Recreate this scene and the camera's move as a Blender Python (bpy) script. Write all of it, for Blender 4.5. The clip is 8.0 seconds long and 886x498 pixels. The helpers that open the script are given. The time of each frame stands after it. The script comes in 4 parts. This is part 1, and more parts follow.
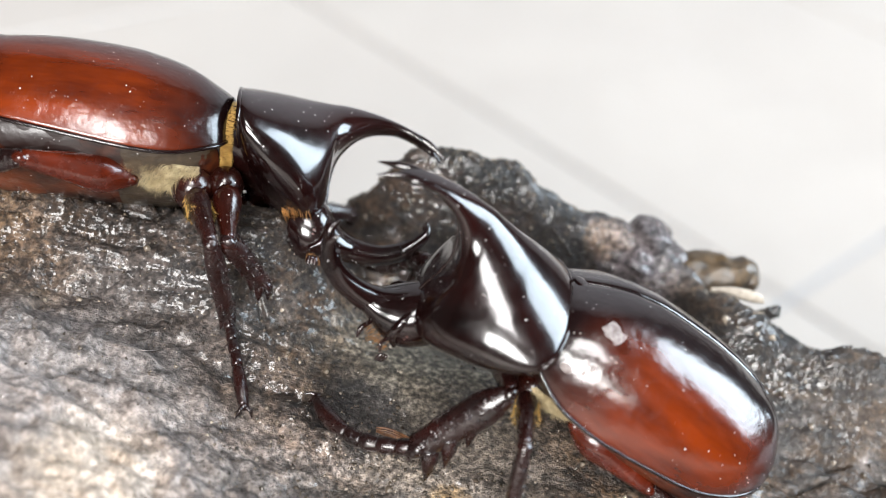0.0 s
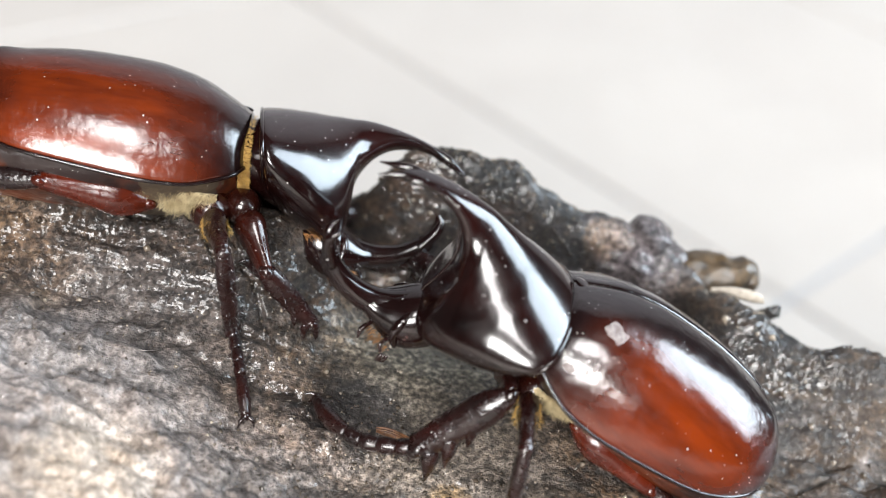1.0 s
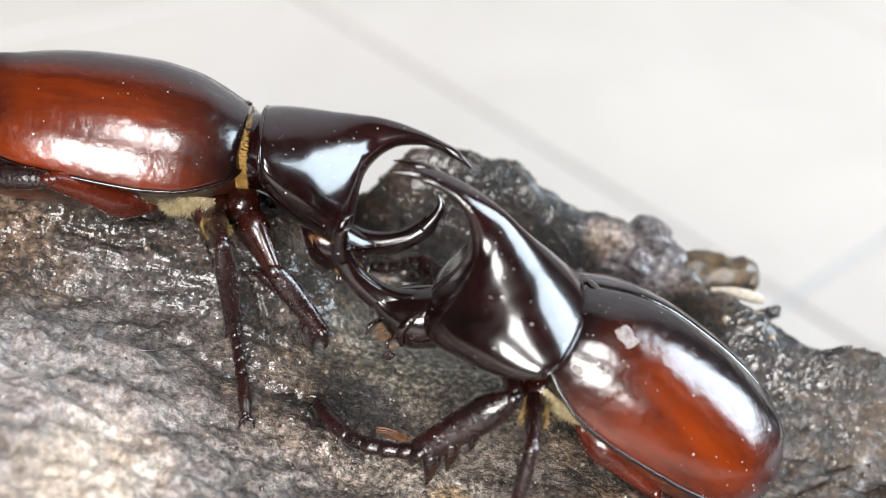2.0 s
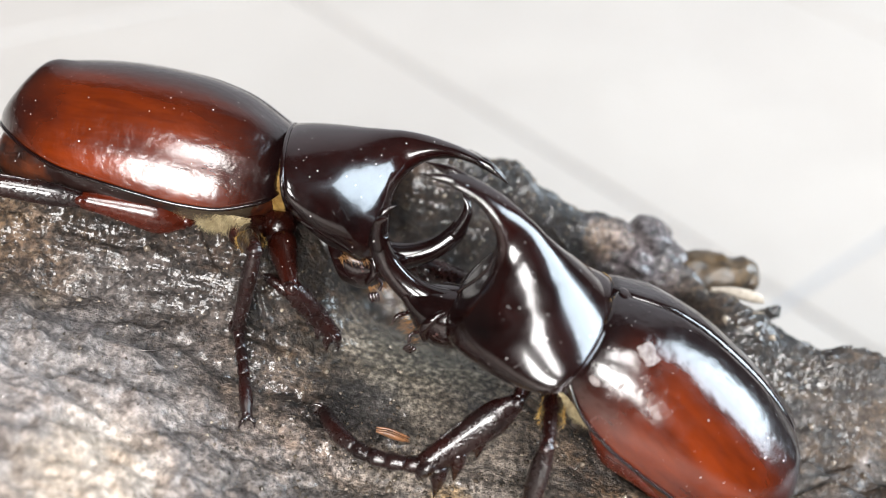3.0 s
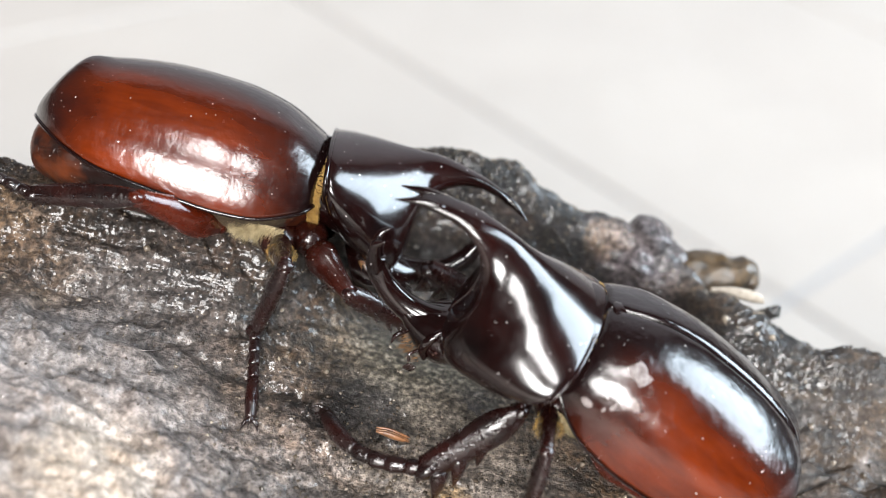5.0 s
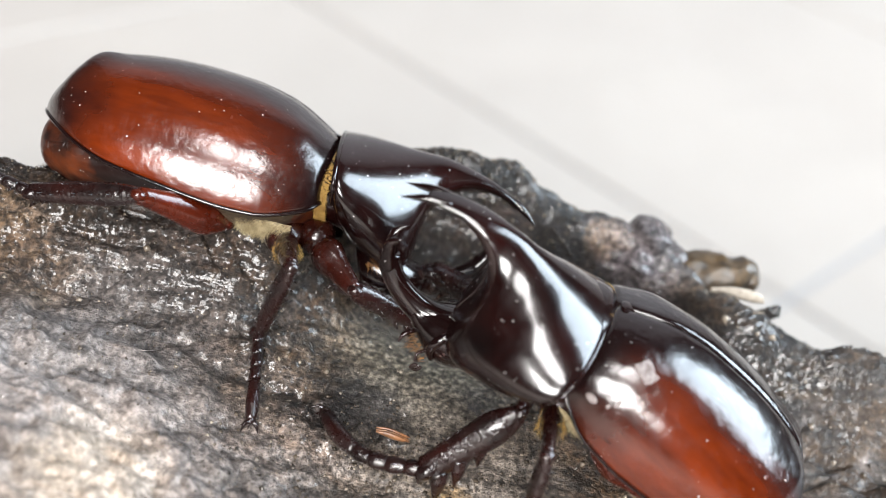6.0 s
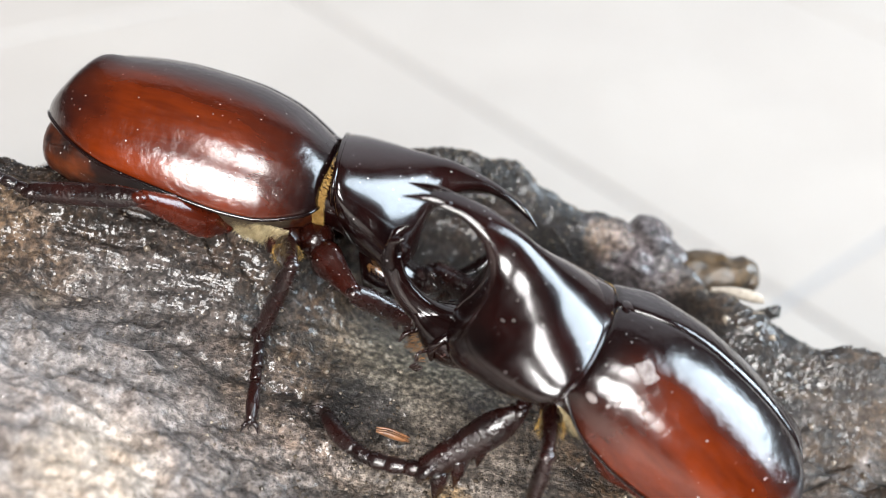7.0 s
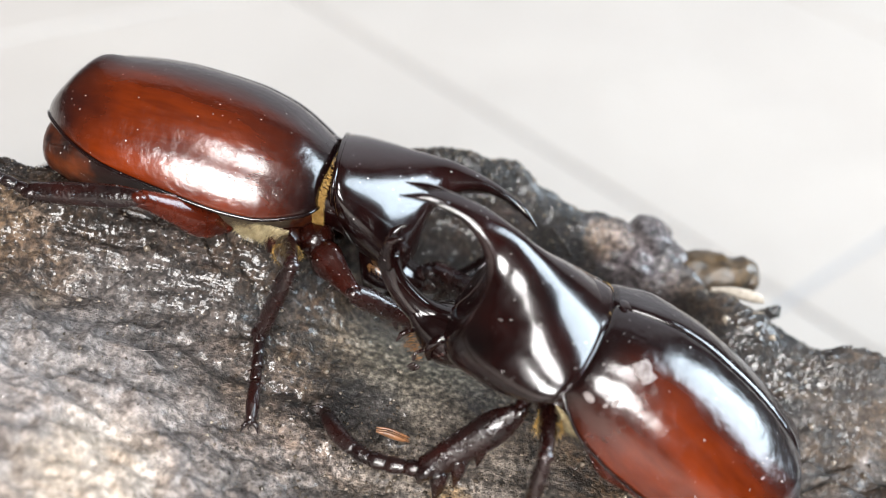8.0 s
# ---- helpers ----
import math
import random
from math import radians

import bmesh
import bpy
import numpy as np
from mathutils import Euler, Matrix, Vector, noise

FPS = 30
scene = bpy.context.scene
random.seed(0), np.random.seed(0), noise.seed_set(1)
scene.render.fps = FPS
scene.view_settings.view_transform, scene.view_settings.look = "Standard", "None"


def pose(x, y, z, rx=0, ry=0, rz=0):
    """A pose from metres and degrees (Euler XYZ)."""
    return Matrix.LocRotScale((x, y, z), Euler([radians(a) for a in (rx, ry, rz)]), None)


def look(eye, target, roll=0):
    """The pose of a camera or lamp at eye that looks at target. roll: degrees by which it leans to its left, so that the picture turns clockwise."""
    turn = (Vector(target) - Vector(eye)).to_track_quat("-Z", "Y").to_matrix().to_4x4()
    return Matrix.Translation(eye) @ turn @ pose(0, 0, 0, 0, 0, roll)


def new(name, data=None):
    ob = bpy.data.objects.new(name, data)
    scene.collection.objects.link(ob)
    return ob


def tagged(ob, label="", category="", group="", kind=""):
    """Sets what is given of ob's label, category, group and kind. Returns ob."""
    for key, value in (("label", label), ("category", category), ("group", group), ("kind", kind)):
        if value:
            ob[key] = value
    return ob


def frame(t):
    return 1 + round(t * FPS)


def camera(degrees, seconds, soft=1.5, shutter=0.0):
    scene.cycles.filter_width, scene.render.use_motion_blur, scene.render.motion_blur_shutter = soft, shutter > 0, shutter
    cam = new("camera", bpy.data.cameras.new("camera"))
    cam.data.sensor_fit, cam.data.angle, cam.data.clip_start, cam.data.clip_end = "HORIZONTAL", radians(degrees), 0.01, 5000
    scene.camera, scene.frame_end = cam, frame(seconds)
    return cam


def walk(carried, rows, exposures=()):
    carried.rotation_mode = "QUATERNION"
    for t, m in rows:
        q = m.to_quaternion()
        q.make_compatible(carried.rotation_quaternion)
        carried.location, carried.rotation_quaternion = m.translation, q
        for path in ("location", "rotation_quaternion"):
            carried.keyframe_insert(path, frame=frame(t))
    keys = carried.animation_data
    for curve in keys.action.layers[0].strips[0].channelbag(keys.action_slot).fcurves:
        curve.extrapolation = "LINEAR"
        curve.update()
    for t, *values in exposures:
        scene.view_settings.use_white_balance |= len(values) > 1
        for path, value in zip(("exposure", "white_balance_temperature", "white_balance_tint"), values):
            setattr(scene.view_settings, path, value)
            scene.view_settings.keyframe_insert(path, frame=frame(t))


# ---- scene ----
LENS = 43.0
EYE, AIM = (0.0, -0.10114, 0.22422), (0.0, 0.0, 0.156)
cam = camera(LENS, 8.0, 0.65)
cam.data.dof.use_dof = True
cam.data.dof.focus_distance = 0.117
cam.data.dof.aperture_fstop = 15.0
VIEW = look(EYE, AIM, 12.0)
walk(cam, [(0.0, VIEW), (8.0, VIEW)])

# ---- light ----
scene.view_settings.exposure = 0.0
world = bpy.data.worlds.new("sky")
scene.world = world
world.use_nodes = True
sky = world.node_tree.nodes.new("ShaderNodeTexSky")
sky.sky_type, sky.sun_disc = "NISHITA", False
sky.sun_elevation, sky.sun_rotation = radians(40), radians(60)
world.node_tree.links.new(sky.outputs[0], world.node_tree.nodes["Background"].inputs[0])
world.node_tree.nodes["Background"].inputs[1].default_value = 0.1


def window_light(name, eye, target, sx, sy, watts, colour):
    data = bpy.data.lights.new(name, "AREA")
    data.shape, data.size, data.size_y, data.energy, data.color = "RECTANGLE", sx, sy, watts, colour
    ob = new(name, data)
    ob.matrix_basis = look(eye, target)
    return ob


window_light("daylight_east", (1.26, 0.26, 1.25), (0, 0.26, 1.25), 1.0, 1.5, 74, (0.74, 0.88, 1.0))
window_light("daylight_south", (-0.11, -1.26, 0.70), (-0.11, 0, 0.70), 0.62, 0.48, 36, (1.0, 0.98, 0.96))
window_light("daylight_high", (0.12, -1.26, 1.88), (0.12, 0, 1.88), 0.64, 1.04, 53, (1.0, 0.975, 0.96))


# ---- materials ----
def material(name):
    m = bpy.data.materials.new(name)
    m.use_nodes = True
    return m, m.node_tree, m.node_tree.nodes["Principled BSDF"]


def node(tree, kind, **values):
    n = tree.nodes.new(kind)
    for key, value in values.items():
        n.inputs[key].default_value = value
    return n


def ramp(tree, source, stops):
    n = tree.nodes.new("ShaderNodeValToRGB")
    while len(n.color_ramp.elements) < len(stops):
        n.color_ramp.elements.new(0.5)
    for e, (p, c) in zip(n.color_ramp.elements, stops):
        e.position, e.color = p, (*c, 1) if len(c) == 3 else c
    tree.links.new(source, n.inputs[0])
    return n.outputs[0]


def mix(tree, factor, a, b, mode="MIX"):
    n = tree.nodes.new("ShaderNodeMix")
    n.data_type, n.blend_type = "RGBA", mode
    for socket, value in ((n.inputs[0], factor), (n.inputs[6], a), (n.inputs[7], b)):
        if isinstance(value, (float, int)):
            socket.default_value = value
        elif isinstance(value, tuple):
            socket.default_value = (*value, 1)
        else:
            tree.links.new(value, socket)
    return n.outputs[2]


def coords(tree, scale=(1, 1, 1)):
    c = tree.nodes.new("ShaderNodeTexCoord")
    m = node(tree, "ShaderNodeMapping", Scale=scale)
    tree.links.new(c.outputs["Object"], m.inputs[0])
    return m.outputs[0]


def grain(tree, vector, scale, detail=5.0, rough=0.6, distort=0.0):
    n = node(tree, "ShaderNodeTexNoise", Scale=scale, Detail=detail, Roughness=rough, Distortion=distort)
    tree.links.new(vector, n.inputs["Vector"])
    return n.outputs[0]


def bump(tree, bsdf, height, strength, distance):
    b = node(tree, "ShaderNodeBump", Strength=strength, Distance=distance)
    tree.links.new(height, b.inputs["Height"])
    tree.links.new(b.outputs[0], bsdf.inputs["Normal"])
    return b


def chitin(name, stops, rough, streak=(60, 400, 400), coat=0.06, shade=None, wave_bump=0.05, film=0.9, bend=1.56, pits=(130.0, 620.0)):
    m, t, b = material(name)
    n = grain(t, coords(t, streak), 1.0, 4.0)
    colour = ramp(t, n, stops)
    if shade:
        # darker pigment along the seam, at the shoulders and on the tip
        c = t.nodes.new("ShaderNodeTexCoord")
        sep = t.nodes.new("ShaderNodeSeparateXYZ")
        t.links.new(c.outputs["Object"], sep.inputs[0])
        far = t.nodes.new("ShaderNodeMath")
        far.operation = "ABSOLUTE"
        t.links.new(sep.outputs[1], far.inputs[0])
        wave = t.nodes.new("ShaderNodeMath")
        wave.operation = "MULTIPLY_ADD"
        wave.inputs[1].default_value = 0.006
        t.links.new(grain(t, coords(t, (30, 160, 160)), 1.0, 3.0), wave.inputs[0])
        t.links.new(far.outputs[0], wave.inputs[2])
        span = node(t, "ShaderNodeMapRange", **{"From Min": 0.0070, "From Max": 0.0140})
        t.links.new(wave.outputs[0], span.inputs[0])
        back = node(t, "ShaderNodeMapRange", **{"From Min": -0.0005, "From Max": -0.0085})
        t.links.new(sep.outputs[0], back.inputs[0])
        both = t.nodes.new("ShaderNodeMath")
        both.operation = "MULTIPLY"
        t.links.new(span.outputs[0], both.inputs[0])
        t.links.new(back.outputs[0], both.inputs[1])
        tip = node(t, "ShaderNodeMapRange", **{"From Min": -0.0305, "From Max": -0.0215})
        t.links.new(sep.outputs[0], tip.inputs[0])
        all_three = t.nodes.new("ShaderNodeMath")
        all_three.operation = "MULTIPLY"
        t.links.new(both.outputs[0], all_three.inputs[0])
        t.links.new(tip.outputs[0], all_three.inputs[1])
        colour = mix(t, all_three.outputs[0], shade, colour)
    # dust specks
    v = node(t, "ShaderNodeTexVoronoi", Scale=760.0)
    t.links.new(coords(t), v.inputs["Vector"])
    spot = ramp(t, v.outputs["Distance"], [(0.04, (1, 1, 1)), (0.072, (0, 0, 0))])
    some = ramp(t, v.outputs["Color"], [(0.42, (0, 0, 0)), (0.5, (1, 1, 1))])
    speck = mix(t, 1.0, spot, some, "MULTIPLY")
    v = node(t, "ShaderNodeTexVoronoi", Scale=1500.0)
    t.links.new(coords(t), v.inputs["Vector"])
    spot = ramp(t, v.outputs["Distance"], [(0.05, (1, 1, 1)), (0.12, (0, 0, 0))])
    some = ramp(t, v.outputs["Color"], [(0.50, (0, 0, 0)), (0.58, (1, 1, 1))])
    drift = ramp(t, grain(t, coords(t), 140.0, 3.0), [(0.45, (0, 0, 0)), (0.62, (1, 1, 1))])
    speck = mix(t, 1.0, speck, mix(t, 1.0, drift, mix(t, 1.0, spot, some, "MULTIPLY"), "MULTIPLY"), "ADD")
    t.links.new(mix(t, speck, colour, (0.66, 0.64, 0.63)), b.inputs["Base Color"])
    fine = grain(t, coords(t), 900.0, 3.0)
    gloss = ramp(t, fine, [(0.35, (rough,) * 3), (0.75, (rough * 1.7,) * 3)])
    t.links.new(mix(t, speck, gloss, (0.8, 0.8, 0.8)), b.inputs["Roughness"])
    b.inputs["IOR"].default_value, b.inputs["Coat Weight"].default_value, b.inputs["Coat Roughness"].default_value = bend, film, coat
    smear = mix(t, 0.3, grain(t, coords(t, (0.6, 1, 1)), pits[0], 4.0, 0.55), grain(t, coords(t), pits[1], 2.0, 0.5))
    bump(t, b, smear, wave_bump, 0.0012)
    return m


BLACK = chitin("black_chitin", [(0.3, (0.0024, 0.0009, 0.0009)), (0.7, (0.011, 0.0021, 0.0017))], 0.15, (120, 120, 120), 0.06, None, 0.05, 0.4)
ELYTRA = chitin("red_brown_elytra", [(0.32, (0.040, 0.0046, 0.0012)), (0.68, (0.168, 0.022, 0.002))], 0.17, (55, 250, 250), 0.165, (0.006, 0.002, 0.002), 0.24, 0.5, 1.5, (150.0, 900.0))
LEG = chitin("leg_chitin", [(0.3, (0.003, 0.0015, 0.0015)), (0.7, (0.018, 0.004, 0.003))], 0.22, (200, 400, 400), 0.09, None, 0.34, 0.6, 1.5, (620.0, 2600.0))
REDLEG = chitin("red_femur", [(0.3, (0.020, 0.003, 0.0015)), (0.7, (0.085, 0.010, 0.002))], 0.20, (200, 400, 400), 0.10, None, 0.10, 0.3, 1.5, (260.0, 1500.0))
DUSKLEG = chitin("dusky_femur", [(0.3, (0.006, 0.0015, 0.001)), (0.7, (0.026, 0.004, 0.002))], 0.20, (200, 400, 400), 0.10, None, 0.10, 0.3, 1.5, (260.0, 1500.0))
BELLY = chitin("abdomen_chitin", [(0.40, (0.012, 0.004, 0.003)), (0.66, (0.17, 0.034, 0.006))], 0.30, (90, 140, 140), 0.2, None, 0.14, 0.3, 1.5, (300.0, 1300.0))
BREAST = chitin("breast_plate", [(0.36, (0.020, 0.013, 0.008)), (0.66, (0.070, 0.048, 0.028))], 0.42, (300, 300, 300), 0.3, None, 0.3, 0.15, 1.5, (420.0, 1900.0))


def plain(name, a, b_, scale, rough, metal=0.0):
    m, t, b = material(name)
    n = grain(t, coords(t), scale, 5.0)
    t.links.new(ramp(t, n, [(0.3, a), (0.7, b_)]), b.inputs["Base Color"])
    b.inputs["Roughness"].default_value, b.inputs["Metallic"].default_value = rough, metal
    bump(t, b, n, 0.2, 0.2 / scale)
    return m


HAIR = plain("golden_hair", (0.22, 0.11, 0.02), (0.62, 0.40, 0.12), 1300, 0.4)
FUR = plain("cream_fur", (0.18, 0.115, 0.045), (0.78, 0.66, 0.40), 1100, 0.5)
CHIN = plain("orange_hair", (0.12, 0.045, 0.01), (0.46, 0.21, 0.05), 1300, 0.5)
SCUFF_GLINT = plain("dirt_and_glint", (0.10, 0.07, 0.065), (0.33, 0.30, 0.29), 1500, 0.75)
EYE_MAT = plain("eye_cuticle", (0.034, 0.014, 0.012), (0.080, 0.035, 0.029), 2600, 0.45)
TILE = plain("cream_tile", (0.527, 0.470, 0.422), (0.572, 0.514, 0.462), 6, 0.4)
GROUT = plain("grout", (0.355, 0.35, 0.36), (0.415, 0.41, 0.42), 60, 0.9)
# unseen room: north wall pale for bounce, the rest dark to keep reflections black
PALEUNSEEN = plain("pale_unseen_wall", (0.34, 0.32, 0.33), (0.40, 0.38, 0.39), 4, 0.85)
DARKUNSEEN = plain("dark_unseen_wall", (0.022, 0.019, 0.017), (0.032, 0.028, 0.025), 4, 0.85)


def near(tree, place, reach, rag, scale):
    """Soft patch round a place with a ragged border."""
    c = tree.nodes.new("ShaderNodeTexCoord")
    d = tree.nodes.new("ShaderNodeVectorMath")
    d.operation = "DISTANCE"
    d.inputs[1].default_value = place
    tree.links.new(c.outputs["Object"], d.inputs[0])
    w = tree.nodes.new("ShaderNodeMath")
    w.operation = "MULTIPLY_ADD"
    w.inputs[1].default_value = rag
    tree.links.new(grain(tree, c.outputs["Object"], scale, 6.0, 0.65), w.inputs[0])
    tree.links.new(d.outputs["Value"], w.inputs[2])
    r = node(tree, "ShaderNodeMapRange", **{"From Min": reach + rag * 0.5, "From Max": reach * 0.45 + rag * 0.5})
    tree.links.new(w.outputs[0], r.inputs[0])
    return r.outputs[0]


def bark_material():
    m, t, b = material("weathered_bark")
    v = coords(t)
    big = grain(t, v, 70.0, 6.0, 0.65)
    zone = grain(t, coords(t, (0.6, 1, 1)), 150.0, 5.0, 0.6, 0.6)
    mid = grain(t, coords(t, (0.6, 1, 1)), 330.0, 5.0, 0.62, 0.3)
    fine = grain(t, v, 1500.0, 3.0, 0.6)
    grit = grain(t, v, 3800.0, 2.0, 0.6)
    dark = ramp(t, mid, [(0.36, (0.008, 0.0062, 0.005)), (0.48, (0.052, 0.042, 0.035)), (0.60, (0.165, 0.140, 0.123)), (0.74, (0.36, 0.325, 0.30))])
    brown = ramp(t, mid, [(0.34, (0.012, 0.0065, 0.0035)), (0.50, (0.080, 0.044, 0.020)), (0.62, (0.175, 0.108, 0.056)), (0.76, (0.31, 0.22, 0.145))])
    pale = ramp(t, mix(t, 0.55, mid, zone), [(0.34, (0.062, 0.050, 0.045)), (0.47, (0.215, 0.186, 0.172)), (0.64, (0.40, 0.357, 0.337))])
    base = mix(t, ramp(t, zone, [(0.42, (0.08, 0.08, 0.08)), (0.54, (1.0, 1.0, 1.0))]), dark, brown)
    # fibres bared along the grain, and a worn smooth hollow
    thread = grain(t, coords(t, (0.10, 1, 1)), 900.0, 6.0, 0.65, 0.4)
    fibres = near(t, (-0.036, -0.006, 0.152), 0.030, 0.02, 100.0)
    threads = ramp(t, thread, [(0.36, (0.018, 0.013, 0.009)), (0.52, (0.080, 0.060, 0.043)), (0.68, (0.21, 0.175, 0.15))])
    base = mix(t, mix(t, 1.0, fibres, (0.75, 0.75, 0.75), "MULTIPLY"), base, threads)
    worn = near(t, (0.001, -0.0045, 0.144), 0.015, 0.010, 180.0)
    base = mix(t, worn, base, ramp(t, mix(t, 0.5, mid, fine), [(0.36, (0.040, 0.033, 0.022)), (0.52, (0.125, 0.106, 0.078)), (0.68, (0.29, 0.255, 0.20))]))
    # damp wood on the lump behind; under the ridge damp plus painted contact shade
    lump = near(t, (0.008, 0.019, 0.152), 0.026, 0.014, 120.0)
    damp_shade = mix(t, 1.0, near(t, (-0.036, 0.002, 0.151), 0.036, 0.022, 120.0), lump, "ADD")
    base = mix(t, damp_shade, base, mix(t, 1.0, base, (0.25, 0.215, 0.20), "MULTIPLY"))
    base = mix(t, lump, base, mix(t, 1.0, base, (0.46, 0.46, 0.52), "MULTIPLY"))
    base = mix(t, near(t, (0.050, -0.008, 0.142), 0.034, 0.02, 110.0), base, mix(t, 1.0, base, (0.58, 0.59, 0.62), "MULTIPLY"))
    base = mix(t, near(t, (0.006, -0.024, 0.141), 0.020, 0.02, 110.0), base, mix(t, 0.75, base, mix(t, 1.0, pale, (0.80, 0.78, 0.70), "MULTIPLY")))
    base = mix(t, near(t, (-0.036, -0.036, 0.142), 0.036, 0.03, 90.0), base, mix(t, ramp(t, zone, [(0.40, (0.95, 0.95, 0.95)), (0.60, (0.55, 0.55, 0.55))]), base, pale))
    calm = mix(t, 1.0, near(t, (-0.038, -0.037, 0.143), 0.034, 0.02, 90.0), mix(t, 1.0, near(t, (0.056, -0.004, 0.142), 0.021, 0.012, 120.0), (0.75, 0.75, 0.75), "MULTIPLY"), "LIGHTEN")
    base = mix(t, near(t, (-0.0282, -0.0300, 0.1425), 0.0085, 0.008, 120.0), base, mix(t, 0.5, pale, (0.36, 0.275, 0.19)))
    base = mix(t, near(t, (0.0062, -0.0232, 0.1405), 0.0040, 0.005, 180.0), base, (0.42, 0.26, 0.10))
    base = mix(t, near(t, (0.0195, 0.0155, 0.152), 0.003, 0.006, 220.0), base, (0.16, 0.10, 0.055))
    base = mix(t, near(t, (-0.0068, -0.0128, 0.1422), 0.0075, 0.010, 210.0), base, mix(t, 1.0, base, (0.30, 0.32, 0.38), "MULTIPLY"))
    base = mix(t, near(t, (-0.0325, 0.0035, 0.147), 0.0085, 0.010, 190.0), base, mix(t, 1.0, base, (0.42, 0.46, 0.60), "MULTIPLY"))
    base = mix(t, near(t, (-0.0470, 0.0060, 0.149), 0.0085, 0.012, 150.0), base, mix(t, 0.7, base, (0.085, 0.042, 0.018)))
    # darker bluish patch along the far edge, lilac pale beside it, tan brown at the thick end
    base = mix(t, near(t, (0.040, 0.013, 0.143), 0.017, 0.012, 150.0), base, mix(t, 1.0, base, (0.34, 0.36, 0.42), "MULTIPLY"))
    base = mix(t, near(t, (0.024, 0.020, 0.148), 0.010, 0.010, 190.0), base, mix(t, 0.6, base, mix(t, 1.0, pale, (0.70, 0.71, 0.82), "MULTIPLY")))
    base = mix(t, near(t, (-0.046, -0.005, 0.145), 0.012, 0.016, 150.0), base, mix(t, 0.5, base, mix(t, 1.0, brown, (1.2, 1.25, 1.35), "MULTIPLY")))
    tone = ramp(t, fine, [(0.36, (0.22, 0.21, 0.21)), (0.5, (0.95, 0.96, 0.98)), (0.64, (2.1, 2.12, 2.16))])
    even = mix(t, 1.0, mix(t, 1.0, worn, (0.15, 0.15, 0.15), "MULTIPLY"), mix(t, 1.0, calm, (0.55, 0.55, 0.55), "MULTIPLY"), "LIGHTEN")
    base = mix(t, even, mix(t, 1.0, base, tone, "MULTIPLY"), base)
    base = mix(t, 1.0, base, ramp(t, grain(t, coords(t, (0.5, 1, 1)), 62.0, 3.0, 0.6), [(0.34, (0.62, 0.60, 0.58)), (0.5, (1.0, 1.0, 1.0)), (0.66, (1.35, 1.33, 1.32))]), "MULTIPLY")
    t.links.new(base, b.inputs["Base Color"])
    t.links.new(ramp(t, fine, [(0.35, (0.6,) * 3), (0.65, (0.35,) * 3)]), b.inputs["Roughness"])
    relief_mix = mix(t, 0.32, mix(t, 0.5, mix(t, fibres, mid, thread), fine), grit)
    relief_mix = mix(t, mix(t, 1.0, worn, (0.3, 0.3, 0.3), "MULTIPLY"), relief_mix, (0.5, 0.5, 0.5))
    relief_mix = mix(t, mix(t, 1.0, calm, (0.45, 0.45, 0.45), "MULTIPLY"), relief_mix, (0.5, 0.5, 0.5))
    bump(t, b, relief_mix, 1.0, 0.0011)
    # film of water that pools and beads on the grain
    wet = ramp(t, zone, [(0.40, (0.12, 0.12, 0.12)), (0.56, (1.0, 1.0, 1.0))])
    drop = node(t, "ShaderNodeTexVoronoi", Scale=620.0)
    t.links.new(coords(t, (0.8, 1, 1)), drop.inputs["Vector"])
    drops = mix(t, 1.0, ramp(t, drop.outputs["Distance"], [(0.20, (1, 1, 1)), (0.34, (0, 0, 0))]), ramp(t, drop.outputs["Color"], [(0.46, (0, 0, 0)), (0.54, (1, 1, 1))]), "MULTIPLY")
    film_of = mix(t, lump, mix(t, damp_shade, wet, (0.55, 0.55, 0.55)), (0.6, 0.6, 0.6))
    film_of = mix(t, calm, film_of, mix(t, drops, (0.10, 0.10, 0.10), (1.0, 1.0, 1.0)))
    t.links.new(film_of, b.inputs["Coat Weight"])
    b.inputs["Coat Roughness"].default_value, b.inputs["Coat IOR"].default_value = 0.13, 1.5
    beads = mix(t, 0.22, grain(t, coords(t, (0.6, 1, 1)), 300.0, 1.5, 0.5, 0.3), grain(t, v, 1300.0, 1.0, 0.5))
    beads = mix(t, mix(t, 1.0, fibres, (0.6, 0.6, 0.6), "MULTIPLY"), beads, grain(t, coords(t, (0.2, 1, 1)), 700.0, 1.5, 0.5, 0.5))
    dome = mix(t, 1.0, ramp(t, drop.outputs["Distance"], [(0.0, (1, 1, 1)), (0.2, (0.72, 0.72, 0.72)), (0.36, (0, 0, 0))]), ramp(t, drop.outputs["Color"], [(0.46, (0, 0, 0)), (0.54, (1, 1, 1))]), "MULTIPLY")
    beads = mix(t, 0.30, beads, dome, "ADD")
    film = node(t, "ShaderNodeBump", Strength=1.0, Distance=0.0011)
    t.links.new(mix(t, mix(t, 1.0, worn, (0.25, 0.25, 0.25), "MULTIPLY"), beads, (0.5, 0.5, 0.5)), film.inputs["Height"])
    t.links.new(film.outputs[0], b.inputs["Coat Normal"])
    return m


